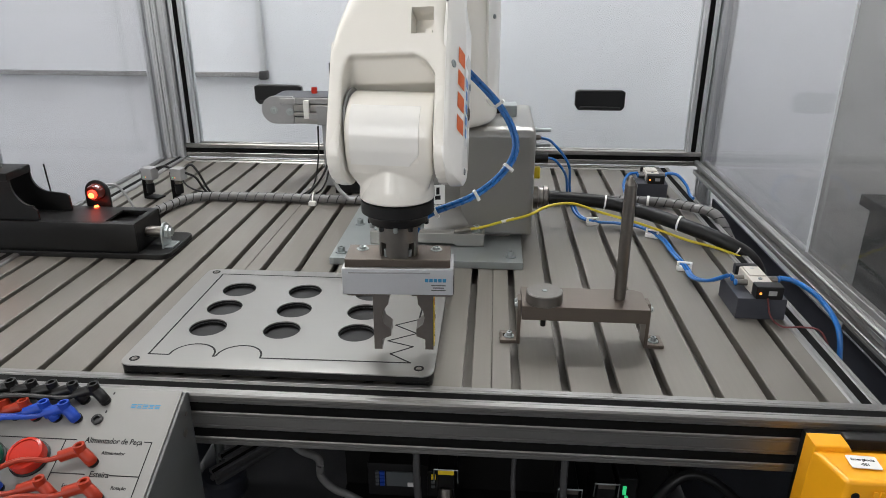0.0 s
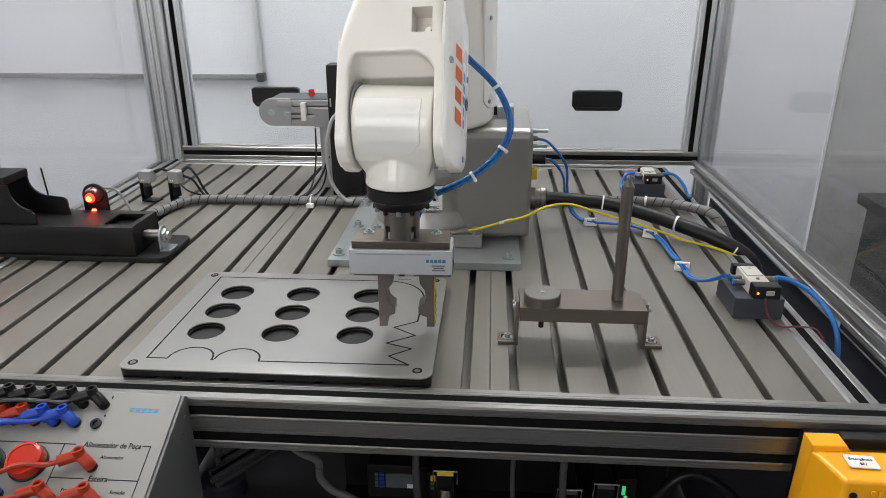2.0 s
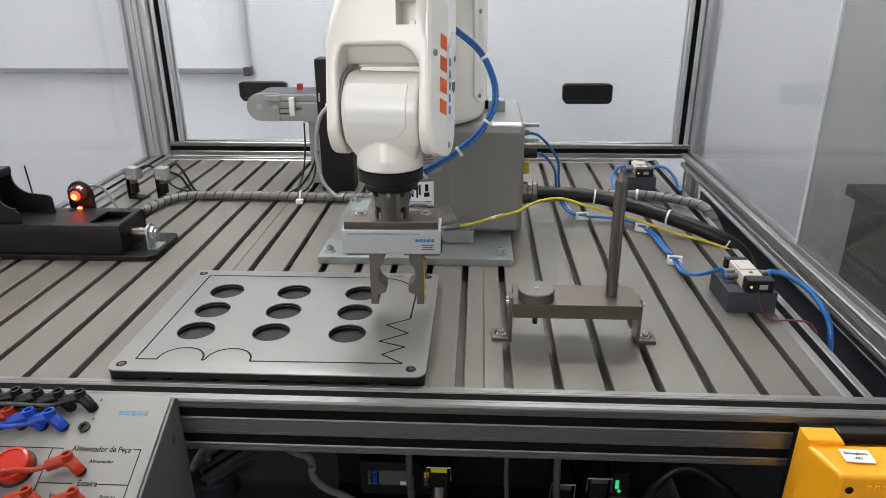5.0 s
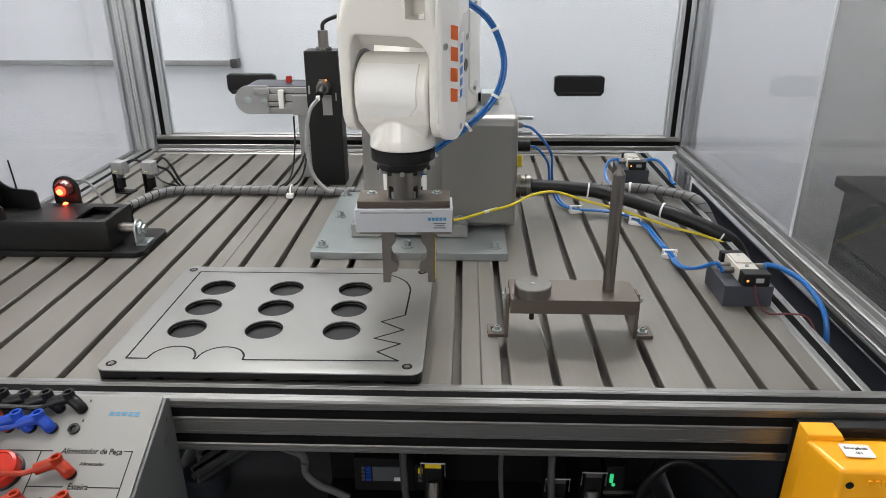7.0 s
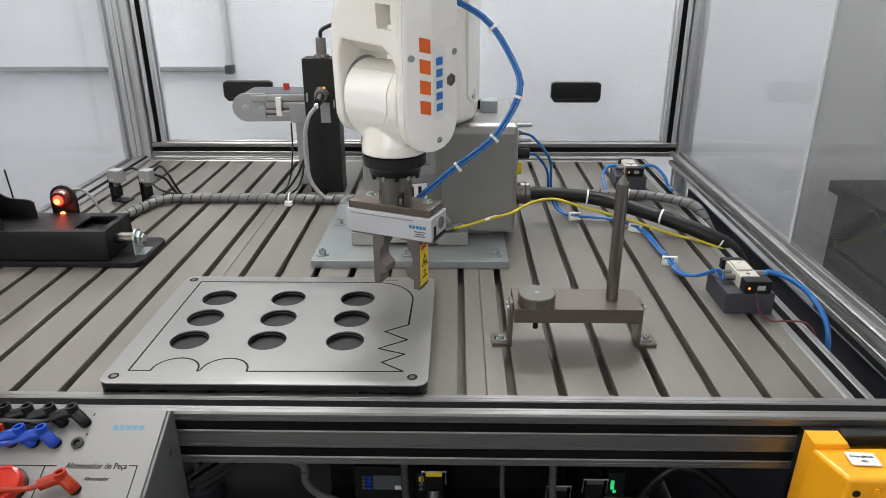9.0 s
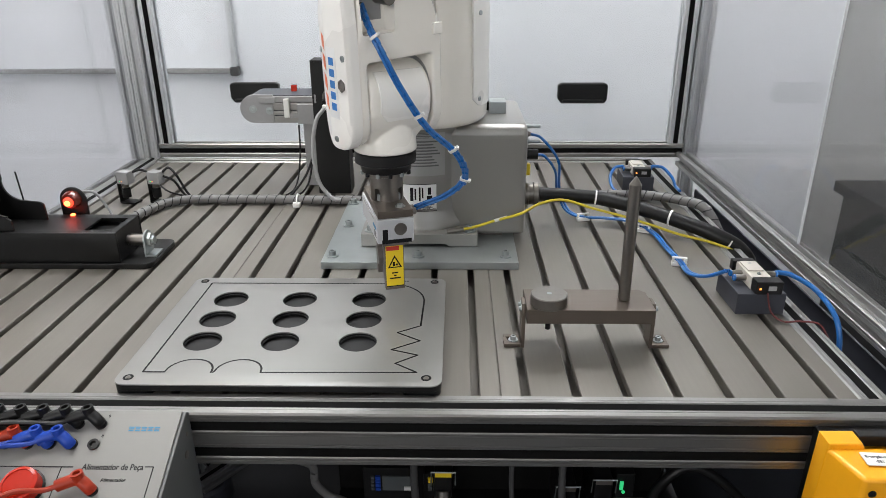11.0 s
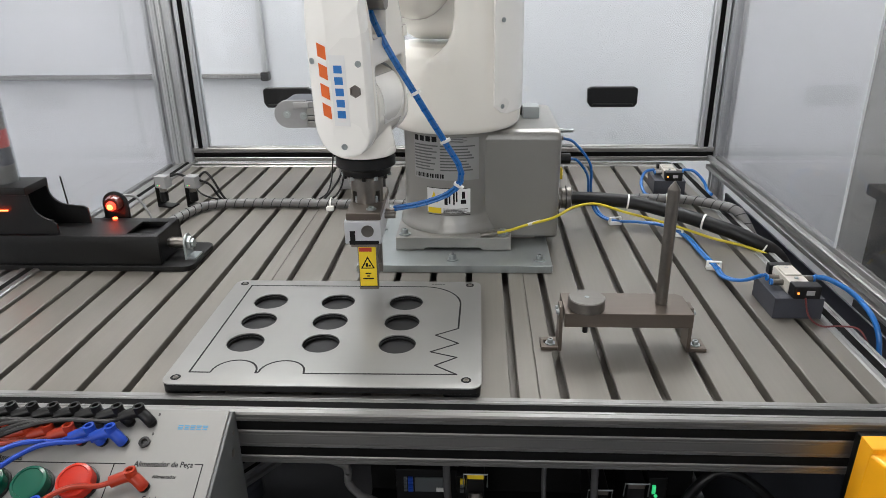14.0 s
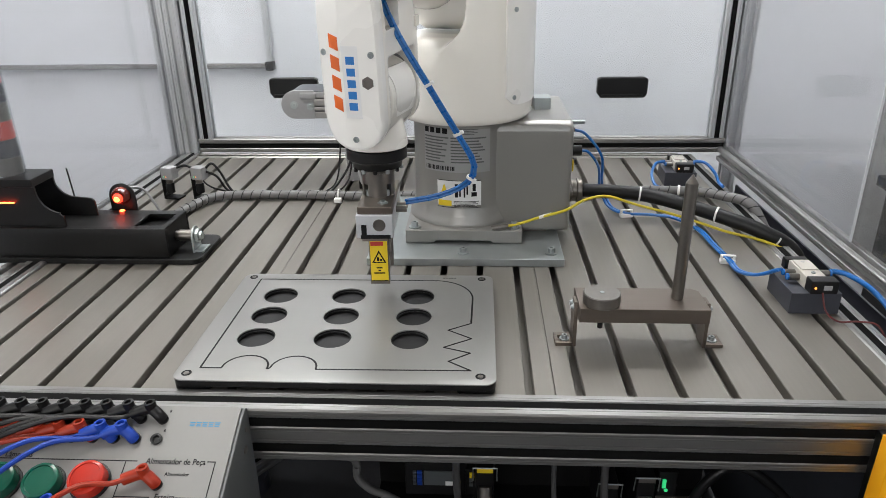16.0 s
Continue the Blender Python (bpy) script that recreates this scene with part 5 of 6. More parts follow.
cable("earth_cable", "yellow earth cable from the robot base", [(-0.012, 0.370, 0.037), (0.010, 0.378, 0.039), (0.036, 0.388, 0.044), (0.075, 0.397, 0.052), (0.108, 0.430, 0.057), (0.15, 0.478, 0.047), (0.20, 0.490, 0.029), (0.25, 0.474, 0.020), (0.29, 0.449, 0.014), (0.325, 0.427, 0.008), (0.372, 0.401, 0.003), (0.410, 0.382, -0.012), (0.428, 0.372, -0.05)], 0.0021, YELLOW)
cable("sensor_cable", "thin black sensor cable lying behind the conduit", [(-0.600, 0.700, 0.030), (-0.575, 0.660, 0.012), (-0.530, 0.634, 0.004), (-0.450, 0.624, 0.003), (-0.370, 0.624, 0.003), (-0.315, 0.632, 0.004), (-0.297, 0.660, 0.020), (-0.292, 0.690, 0.060)], 0.0018, BLACK)
cable("cable_lug", "pressed metal cable lug on the robot base", [(-0.034, 0.368, 0.0345), (-0.022, 0.368, 0.036), (-0.010, 0.371, 0.037)], 0.0036, STEEL, "cable lug")
cable("cable_sleeve", "white marker sleeve on the earth cable", [(0.036, 0.388, 0.044), (0.045, 0.3905, 0.0459), (0.055, 0.3928, 0.0480)], 0.0025, NYLON, "cable sleeve", n=6)
A = [(0.096, 0.503, 0.148), (0.115, 0.504, 0.140), (0.145, 0.525, 0.10), (0.152, 0.545, 0.055), (0.158, 0.552, 0.020), (0.168, 0.536, 0.007), (0.187, 0.512, 0.006), (0.225, 0.506, 0.006), (0.262, 0.490, 0.006), (0.285, 0.440, 0.006), (0.289, 0.380, 0.006), (0.2935, 0.325, 0.006), (0.293, 0.283, 0.008), (0.302, 0.246, 0.020), (0.3190, 0.2250, 0.0375)]
cable("air_line", "blue pneumatic hose tied along the bed", A, 0.0022, BLUE, "air hose", "bed air lines")
cable("air_line", "blue pneumatic hose tied along the bed", [(0.108, 0.503, 0.115), (0.122, 0.506, 0.110), (0.142, 0.527, 0.08), (0.150, 0.548, 0.04)] + [(x + 0.0045, y + 0.001, z) for x, y, z in A[4:]], 0.0022, BLUE, "air hose", "bed air lines")
cable("air_line", "blue pneumatic hose from the valve into the gap", [(0.379, 0.219, 0.0385), (0.398, 0.213, 0.036), (0.418, 0.185, 0.026), (0.428, 0.150, 0.002), (0.430, 0.135, -0.05), (0.430, 0.13, -0.12)], 0.0032, BLUE, "air hose", "bed air lines")
cable("air_line", "blue hose loop at the rear valve", [(0.296, 0.712, 0.038), (0.280, 0.705, 0.036), (0.270, 0.690, 0.022), (0.272, 0.665, 0.007), (0.285, 0.645, 0.005)], 0.0028, BLUE, "air hose", "bed air lines")
cable("air_line", "blue hose loop at the rear valve", [(0.352, 0.712, 0.038), (0.372, 0.708, 0.036), (0.388, 0.695, 0.020), (0.392, 0.680, 0.0065), (0.392, 0.655, 0.0065)], 0.0028, BLUE, "air hose", "bed air lines")
cable("valve_wire", "thin dark red valve wire", [(0.352, 0.176, 0.030), (0.354, 0.164, 0.012), (0.366, 0.156, 0.003), (0.384, 0.150, 0.0062), (0.402, 0.142, 0.0065), (0.412, 0.132, -0.01)], 0.0011, material("dark_red_wire", (0.10, 0.012, 0.012), 0.5), group="valve wires")


def clip(x, y, z, a=0.0, big=1.0):
    t = thing("cable_clip", "white nylon cable clip on the bed slot", "cable clip", "cable clips", pose(x, y, z, 0, 0, a))
    box_part("clip_base", (0, 0, 0.003), (0.018 * big, 0.010, 0.006), NYLON, t, 0.001)
    for sx in (-1, 1):
        box_part("clip_ear", (sx * 0.0075 * big, 0, 0.0085), (0.003, 0.006, 0.007), NYLON, t, 0.0008)
    box_part("clip_strap", (0, 0, 0.0118), (0.018 * big, 0.004, 0.002), NYLON, t, 0.0006)
    return t


for x, y, a in ((0.190, 0.511, 10), (0.277, 0.458, -25), (0.2945, 0.326, -8)):
    clip(x, y, 0.0003, a, 1.15)
for x, y in ((-0.303, 0.592),):
    t = thing("cable_clip", "white nylon strap clip over the conduit", "cable clip", "cable clips", pose(x, y, 0))
    box_part("clip_base", (0, -0.013, 0.004), (0.013, 0.010, 0.008), NYLON, t, 0.001)
    tube_part("clip_strap", [(0, -0.014, 0.006), (0, -0.0085, 0.016), (0, 0.0, 0.0195), (0, 0.009, 0.015), (0, 0.0105, 0.004)], 0.0014, NYLON, t)
for x, y, z in ((-0.345, 0.608, 0), (-0.47, 0.606, 0)):
    clip(x, y, z, 0, 0.8)
for (p, q), r in ((((0.205, 0.502, 0.043), (0.2075, 0.5016, 0.0428)), 0.0122), (((0.312, 0.447, 0.0285), (0.3145, 0.4455, 0.0282)), 0.0124), (((0.392, 0.4045, 0.004), (0.394, 0.4038, 0.003)), 0.0124)):
    bm = bmesh.new()
    add_rod(bm, p, q, r, 20)
    tagged(part("cable_strap", bm, NYLON), "white nylon strap round the thick cable", "cable tie", "cable straps")
bm = bmesh.new()
add_rod(bm, (0.300, 0.619, 0.0105), (0.304, 0.618, 0.0105), 0.0100, 18)
tagged(part("cable_strap", bm, NYLON), "white nylon strap round the conduit", "cable tie", "cable straps")


# ---- valves on dark blocks ----
def air_valve(x, y, a, s=1.0):
    t = thing("air_valve", "pneumatic valve with beige body on a dark grey block", "valve", "air valves", pose(x, y, 0, 0, 0, a) @ Matrix.Diagonal((s, s, s, 1)))
    box_part("block", (0, 0, 0.0145), (0.062, 0.072, 0.029), DARK_GREY, t, 0.0012)
    box_part("valve_body", (0.002, 0.004, 0.0375), (0.026, 0.054, 0.017), BEIGE, t, 0.0012, "beige valve body")
    box_part("top_cover", (0.002, 0.012, 0.0470), (0.021, 0.030, 0.002), BEIGE, t, 0.0005)
    box_part("coil", (0.006, -0.031, 0.0385), (0.034, 0.018, 0.018), BLACK, t, 0.002, "black coil with indicator")
    box_part("coil_plug", (0.000, 0.037, 0.039), (0.030, 0.012, 0.015), BLACK, t, 0.002)
    box_part("coil_mark", (0.008, -0.0432, 0.040), (0.010, 0.0006, 0.006), GREY_PL, t, 0.0)
    rod_part("indicator", (-0.0070, -0.0428, 0.0395), (-0.0070, -0.0436, 0.0395), 0.0016, LED_ORANGE, t)
    for dy in (0.010, -0.004):
        rod_part("push_fitting", (-0.009, dy, 0.0375), (-0.024, dy, 0.0375), 0.0042, STEEL, t)
        rod_part("fitting_collar", (-0.024, dy, 0.0375), (-0.027, dy, 0.0375), 0.0044, BLUE, t)
    rod_part("push_fitting", (0.013, 0.004, 0.0385), (0.030, 0.004, 0.0385), 0.0048, STEEL, t)
    rod_part("fitting_collar", (0.030, 0.004, 0.0385), (0.033, 0.004, 0.0385), 0.0052, BLUE, t)
    rod_part("silencer", (0.013, -0.008, 0.036), (0.026, -0.008, 0.036), 0.0034, material("brass", (0.45, 0.22, 0.07), 0.35, 0.9), t)
    for dy in (-0.012, 0.020):
        cap_screw(t, (0.002, dy, 0.0462), (0, 0, 1), 0.0026, 0.002, "screw", False)
    for dy in (-0.018, -0.012):
        rod_part("port_ring", (-0.0092, dy - 0.004, 0.036), (-0.0105, dy - 0.004, 0.036), 0.0030, NYLON, t)
    return t


air_valve(0.3480, 0.213, 0, 0.94)
air_valve(0.3215, 0.708, -3, 0.92)


# ---- control console ----
TILT_P = math.degrees(math.atan(0.49))
PANEL = pose(0, -0.038, 0.009, TILT_P, 0, 0)  # x to the right, y up the slope
con = thing("control_console", "sloping light grey control console with lamps, sockets and patch plugs", "control console")
bm = bmesh.new()
m_con = Matrix(((0, 0, 1, 0), (1, 0, 0, 0), (0, 1, 0, 0), (0, 0, 0, 1)))
c, s = math.cos(radians(TILT_P)), math.sin(radians(TILT_P))
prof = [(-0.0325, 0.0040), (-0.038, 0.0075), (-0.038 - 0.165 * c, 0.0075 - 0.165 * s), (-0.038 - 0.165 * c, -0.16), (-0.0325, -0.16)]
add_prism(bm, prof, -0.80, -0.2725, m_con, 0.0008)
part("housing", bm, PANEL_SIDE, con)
bm = bmesh.new()
add_box(bm, (-0.538, -0.0825, -0.0004), (0.525, 0.164, 0.0022), 0.0006, PANEL)
face = part("front_panel", bm, PANEL_GREY, con, "light grey printed front panel")
for y, z, r in ((-0.045, -0.012, 0.0022), (-0.052, -0.030, 0.0040)):
    bm = bmesh.new()
    add_lathe(bm, [(r, 0), (r, 0.0008), (r * 0.5, 0.0010)], 14, pose(-0.2725, y, z, 0, 90, 0))
    part("side_screw", bm, DARK_STEEL, con)


def on_panel(x, v, h=0.0008):
    return PANEL @ pose(x, v, h)


def panel_line(x0, v0, x1, v1, w=0.0009):
    bm = bmesh.new()
    add_box(bm, ((x0 + x1) / 2, (v0 + v1) / 2, 0.00085), (abs(x1 - x0) + w, abs(v1 - v0) + w, 0.0002), 0, PANEL)
    part("printed_line", bm, INK, face)


for x0, v0, x1, v1 in ((-0.2935, -0.0553, -0.2865, -0.0553), (-0.2865, -0.0553, -0.2865, -0.16), (-0.3585, -0.0560, -0.78, -0.0560), (-0.3685, -0.0560, -0.3685, -0.16), (-0.3135, -0.0885, -0.2865, -0.0885), (-0.3685, -0.0885, -0.3370, -0.0885)):
    panel_line(x0, v0, x1, v1)
writing("panel_text", "Alimentador de Peça", 0.0078, INK, face, on_panel(-0.3500, -0.0583), stretch=0.83)
writing("panel_text", "Alimentador", 0.0046, INK, face, on_panel(-0.3295, -0.0690), stretch=0.95)
writing("panel_text", "Esteira", 0.0076, INK, face, on_panel(-0.3325, -0.0905), stretch=0.88)
writing("panel_text", "Esteira", 0.0046, INK, face, on_panel(-0.3530, -0.1010), stretch=0.9)
writing("panel_text", "Rotação", 0.0046, INK, face, on_panel(-0.3080, -0.1010), stretch=0.9)
writing("panel_text", "Lâmpadas", 0.0070, INK, face, on_panel(-0.4830, -0.0545), stretch=0.95)
writing("panel_text", "8", 0.0038, INK, face, on_panel(-0.3430, -0.0075))
writing("panel_text", "8", 0.0038, INK, face, on_panel(-0.3430, -0.0275))
for i in range(5):
    bm = bmesh.new()
    for k, w in ((-1, 0.0046), (0, 0.0036 if i % 2 else 0.0046), (1, 0.0050)):
        add_box(bm, (-0.3177 + i * 0.0059, -0.0190 + 0.0017 * k, 0.00085), (w, 0.0010, 0.0002), 0, PANEL)
    part("maker_mark", bm, CYAN_INK, face)


def panel_lamp(x, v, mat, label):
    bm = bmesh.new()
    add_lathe(bm, [(0.0178, 0.0008), (0.0178, 0.0028), (0.0165, 0.0034), (0.0160, 0.0034)], 36, on_panel(x, v, 0), False)
    ring = part("lamp_bezel", bm, BLACK, con)
    bm = bmesh.new()
    add_lathe(bm, [(0.0162, 0.0008), (0.0164, 0.0100), (0.0155, 0.0125), (0.0130, 0.0132), (0.0125, 0.0122), (0.0001, 0.0126)], 36, on_panel(x, v, 0))
    part("lamp_lens", bm, mat, ring, label)


panel_lamp(-0.3935, -0.0765, RED_LENS, "red signal lamp lens, unlit")
panel_lamp(-0.4335, -0.0800, GREEN_LENS, "green signal lamp lens, unlit")
panel_lamp(-0.4735, -0.0800, GREEN_LENS, "green signal lamp lens, unlit")


def socket(x, v):
    bm = bmesh.new()
    add_lathe(bm, [(0.0052, 0.0008), (0.0052, 0.0030), (0.0030, 0.0032), (0.0020, 0.0012), (0.0001, 0.0012)], 20, on_panel(x, v, 0))
    part("socket", bm, BLACK, con, "black safety socket")


def patch_plug(x, v, mat, label, away=205, out=(-0.10, -0.075), lift=0.010):
    """A right-angled safety plug in the socket at (x, v), its sleeve leaning up, and its lead."""
    t = thing("patch_lead", label, "patch lead", "patch leads")
    bm = bmesh.new()
    base = on_panel(x, v, 0)
    m = base @ pose(0, 0, 0.003)
    add_tube(bm, [m @ Vector(p) for p in ((0, 0, 0), (-0.0015, 0.001, 0.0035), (-0.0065, 0.0045, 0.0060), (-0.0105, 0.0060, 0.0070), (-0.0150, 0.0055, 0.0072), (-0.0205, 0.0035, 0.0070), (-0.0275, 0.0005, 0.0065))], 0.0053, 12, 4)
    head = part("plug_body", bm, mat, t)
    bm = bmesh.new()
    add_lathe(bm, [(0.0052, 0), (0.0052, 0.0075), (0.0032, 0.0075), (0.0030, 0.003)], 16, m @ pose(-0.0095, 0.0060, 0.0075, -24, -8, 0), False)
    part("stack_socket", bm, mat, head)
    bm = bmesh.new()
    a = Vector((-0.0270, 0.0006, 0.0065))
    pts = [a, a + Vector((-0.012, -0.004, 0.0))]
    pts += [Vector((a.x + out[0] * f, a.y + out[1] * f * f, a.z + (lift - 0.0065) * f + 0.006 * math.sin(3.1 * f))) for f in (0.4, 0.7, 1.0)]
    add_tube(bm, [m @ p for p in pts], 0.0024, 8, 6)
    part("lead", bm, mat, t)
    return t


for i in range(8):
    x = -0.3470 - 0.0208 * i
    socket(x, -0.0150)
    patch_plug(x, -0.0150, BLACK, "black patch lead plugged into the top socket row", out=(-0.15, -0.058 - 0.010 * (i % 3)), lift=0.015 - 0.003 * (i % 2))
for i in range(9):
    x = -0.3470 - 0.0200 * i
    socket(x, -0.0350)
    if i == 0:
        continue
    if i < 3:
        patch_plug(x, -0.0360, BLUE_PLUG, "blue patch lead plugged into the lower socket row", out=(-0.105, -0.105 + 0.012 * i), lift=0.018)
    elif i < 8:
        patch_plug(x, -0.0355, RED_PLUG, "red patch lead plugged into the lower socket row", out=(-0.13, -0.088 - 0.012 * (i % 2)), lift=0.012)
socket(-0.3335, -0.0775)
patch_plug(-0.3335, -0.0775, RED_PLUG, "red patch lead plugged beside the feeder lamp", out=(-0.085, -0.060))
for x in (-0.3150, -0.3560):
    socket(x, -0.1100)
    patch_plug(x, -0.1100, RED_PLUG, "red patch lead in the lower socket", out=(-0.10, -0.060))
socket(-0.4080, -0.1060)
patch_plug(-0.4080, -0.1060, BLUE_PLUG, "blue patch lead below the red lamp", out=(-0.10, -0.050))

# ---- emergency stop box ----
eb = thing("emergency_box", "yellow-orange plastic emergency stop box on the front beam", "emergency box")
bm = bmesh.new()
front = Matrix(((1, 0, 0, 0), (0, 0, -1, 0), (0, 1, 0, 0), (0, 0, 0, 1)))
pts = [(0.312, -0.0005), (0.342, -0.0005), (0.350, -0.0125), (0.384, -0.0125), (0.392, -0.0005), (0.418, -0.0005), (0.428, -0.155), (0.309, -0.155)]
add_prism(bm, pts, 0.046, 0.066, front, 0.002)
part("rim", bm, ORANGE_BOX, eb)
bm = bmesh.new()
vs0 = [bm.verts.new(p) for p in ((0.312, -0.066, -0.006), (0.418, -0.066, -0.006), (0.428, -0.066, -0.155), (0.309, -0.066, -0.155))]
vs1 = [bm.verts.new(p) for p in ((0.322, -0.108, -0.004), (0.408, -0.108, -0.004), (0.420, -0.112, -0.155), (0.318, -0.112, -0.155))]
bm.faces.new(vs1)
for i in range(4):
    bm.faces.new((vs0[i], vs0[(i + 1) % 4], vs1[(i + 1) % 4], vs1[i]))
bmesh.ops.recalc_face_normals(bm, faces=bm.faces)
bmesh.ops.bevel(bm, geom=bm.edges[:], offset=0.004, segments=3, profile=0.5, affect="EDGES")
shell = part("cover", bm, ORANGE_BOX, eb)
box_part("backplate", (0.371, -0.0382, -0.080), (0.112, 0.0150, 0.150), BLACK, eb, 0.003, "black plastic backplate")
box_part("notch_fill", (0.367, -0.052, -0.0040), (0.050, 0.012, 0.012), BLACK, eb, 0.002)
lm = pose(0.3460, -0.0830, -0.0033, 0, 0, -3)
bm = bmesh.new()
add_prism(bm, rounded_rect(-0.0125, -0.0085, 0.0125, 0.0085, 0.0015), 0.0, 0.0006, lm)
part("name_label", bm, LABEL_WHITE, eb, "white printed label")
writing("label_text", "Emergência", 0.0042, INK, eb, lm @ pose(0, 0.0015, 0.0007), "CENTER")
writing("label_text", "-SE1", 0.0042, INK, eb, lm @ pose(0, -0.0048, 0.0007), "CENTER")
bm = bmesh.new()
add_lathe(bm, [(0.0034, 0.0), (0.0034, 0.0006), (0.0026, 0.0007), (0.0020, 0.0002)], 16, pose(0.330, -0.1090, -0.018, 90, 0, 0))
part("cover_screw", bm, INK, eb)
for i in range(7):
    box_part("raised_mark", (0.345 + 0.006 * i, -0.1104, -0.014), (0.0035, 0.0016, 0.0045), ORANGE_BOX, eb, 0.0004)

# ---- below the bed ----
rack = thing("control_cabinet", "black control cabinet with electronics below the bed", "control cabinet")
box_part("cabinet_body", (0.055, 0.40, -0.63), (0.56, 0.24, 0.34), BLACK_METAL, rack, 0.003)
box_part("mount_panel", (0.055, 0.40, -0.265), (0.56, 0.02, 0.39), BLACK_METAL, rack, 0.002)
box_part("circuit_module", (-0.120, 0.353, -0.385), (0.100, 0.076, 0.065), BLACK, rack, 0.002)
box_part("module_face", (-0.114, 0.3140, -0.3815), (0.050, 0.003, 0.028), MODULE, rack, 0.0005, "grey module face plate")
box_part("module_latch", (-0.098, 0.3118, -0.3900), (0.012, 0.003, 0.007), LABEL_WHITE, rack, 0.0005)
for i in range(4):
    box_part("terminal", (-0.1460, 0.3135, -0.3700 - 0.0075 * i), (0.008, 0.004, 0.0055), BLUE_PLUG, rack, 0.0005)
    box_part("terminal_screw", (-0.1545, 0.3135, -0.3700 - 0.0075 * i), (0.005, 0.004, 0.0050), MODULE, rack, 0.0005)
box_part("terminal_board", (-0.055, 0.352, -0.388), (0.034, 0.078, 0.052), BLACK, rack, 0.002)
box_part("module_tag", (-0.0610, 0.3115, -0.3720), (0.008, 0.003, 0.010), LABEL_YELLOW, rack, 0.0005)
for z in (-0.382, -0.391):
    for x in (-0.062, -0.053):
        box_part("terminal", (x, 0.3115, z), (0.006, 0.003, 0.006), MODULE, rack, 0.0005)
for x, zt in ((-0.040, -0.346), (0.158, -0.372), (0.215, -0.358)):
    box_part("heavy_plug", (x, 0.345, zt - 0.043), (0.030, 0.090, 0.085), BLACK, rack, 0.004, "black heavy-duty plug")
    box_part("plug_band", (x, 0.2995, zt - 0.006), (0.026, 0.002, 0.008), LABEL_YELLOW if x < 0.1 else DARK_STEEL, rack, 0.0004)
    rod_part("plug_nose", (x, 0.305, zt - 0.040), (x, 0.290, zt - 0.075), 0.012, STEEL, rack)
    tube_part("plug_latch", [(x - 0.019, 0.300, zt - 0.026), (x - 0.019, 0.296, zt + 0.002), (x + 0.019, 0.296, zt + 0.002), (x + 0.019, 0.300, zt - 0.026)], 0.0014, ZINC, rack, "", 6, 0)
box_part("status_block", (0.252, 0.352, -0.388), (0.030, 0.078, 0.060), BLACK, rack, 0.002)
rod_part("status_light", (0.2500, 0.3130, -0.3930), (0.2500, 0.3105, -0.3930), 0.0030, LED_GREEN, rack, "green status light")
box_part("status_light_bar", (0.2460, 0.3118, -0.3800), (0.0055, 0.003, 0.016), LED_GREEN, rack, 0)
box_part("status_board", (0.262, 0.3120, -0.4080), (0.055, 0.003, 0.006), STEEL, rack, 0.0004)
for x in (0.10, 0.27, 0.285, -0.175):
    rod_part("panel_bolt", (x, 0.3905, -0.36), (x, 0.3860, -0.36), 0.003, STEEL, rack)
for x, mt, r in ((-0.081, CABLE_DARK, 0.006), (0.070, CABLE_DARK, 0.004), (0.148, CABLE_DARK, 0.006)):
    cable("drop_cable", "cable hanging into the cabinet below the bed", [(x, 0.29, -0.03), (x + 0.004, 0.285, -0.16), (x - 0.004, 0.280, -0.34), (x + 0.01, 0.27, -0.50)], r, mt, group="cabinet cables")
cable("drop_cable", "pale grey cable looping below the bed", [(-0.330, 0.34, -0.30), (-0.285, 0.32, -0.335), (-0.250, 0.31, -0.345), (-0.247, 0.31, -0.380), (-0.228, 0.31, -0.404), (-0.205, 0.31, -0.415), (-0.18, 0.31, -0.43)], 0.0065, CABLE_GREY, group="cabinet cables")
cable("drop_cable", "black cable arching below the bed", [(0.27, 0.30, -0.47), (0.30, 0.29, -0.36), (0.35, 0.29, -0.325), (0.42, 0.27, -0.37), (0.48, 0.25, -0.46)], 0.008, BLACK, group="cabinet cables")


def levelling_foot(x, y):
    t = thing("levelling_foot", "grey levelling foot on a threaded spindle under the table", "levelling foot", "levelling feet", pose(x, y, FLOOR_Z))
    bm = bmesh.new()
    add_lathe(bm, [(0.055, 0.0), (0.057, 0.006), (0.055, 0.045), (0.048, 0.052), (0.030, 0.052), (0.028, 0.040), (0.012, 0.042), (0.012, 0.06)], 36)
    part("pad", bm, DARK_GREY, t)
    rod_part("spindle", (0, 0, 0.045), (0, 0, 0.26), 0.011, ZINC, t)
    return t


levelling_foot(-0.620, 0.74)
# legs and braces take the aluminium with under-table shade in its colour
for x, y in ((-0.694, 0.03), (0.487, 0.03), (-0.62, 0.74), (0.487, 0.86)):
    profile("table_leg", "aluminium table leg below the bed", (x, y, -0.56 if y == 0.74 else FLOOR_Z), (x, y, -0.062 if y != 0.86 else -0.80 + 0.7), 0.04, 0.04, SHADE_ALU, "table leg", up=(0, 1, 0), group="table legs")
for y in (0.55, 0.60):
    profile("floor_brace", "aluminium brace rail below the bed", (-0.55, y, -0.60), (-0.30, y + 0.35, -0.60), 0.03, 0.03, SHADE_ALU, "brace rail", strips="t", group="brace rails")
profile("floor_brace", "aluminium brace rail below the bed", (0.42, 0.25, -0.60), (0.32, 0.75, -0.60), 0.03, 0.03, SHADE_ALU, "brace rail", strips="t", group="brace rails")

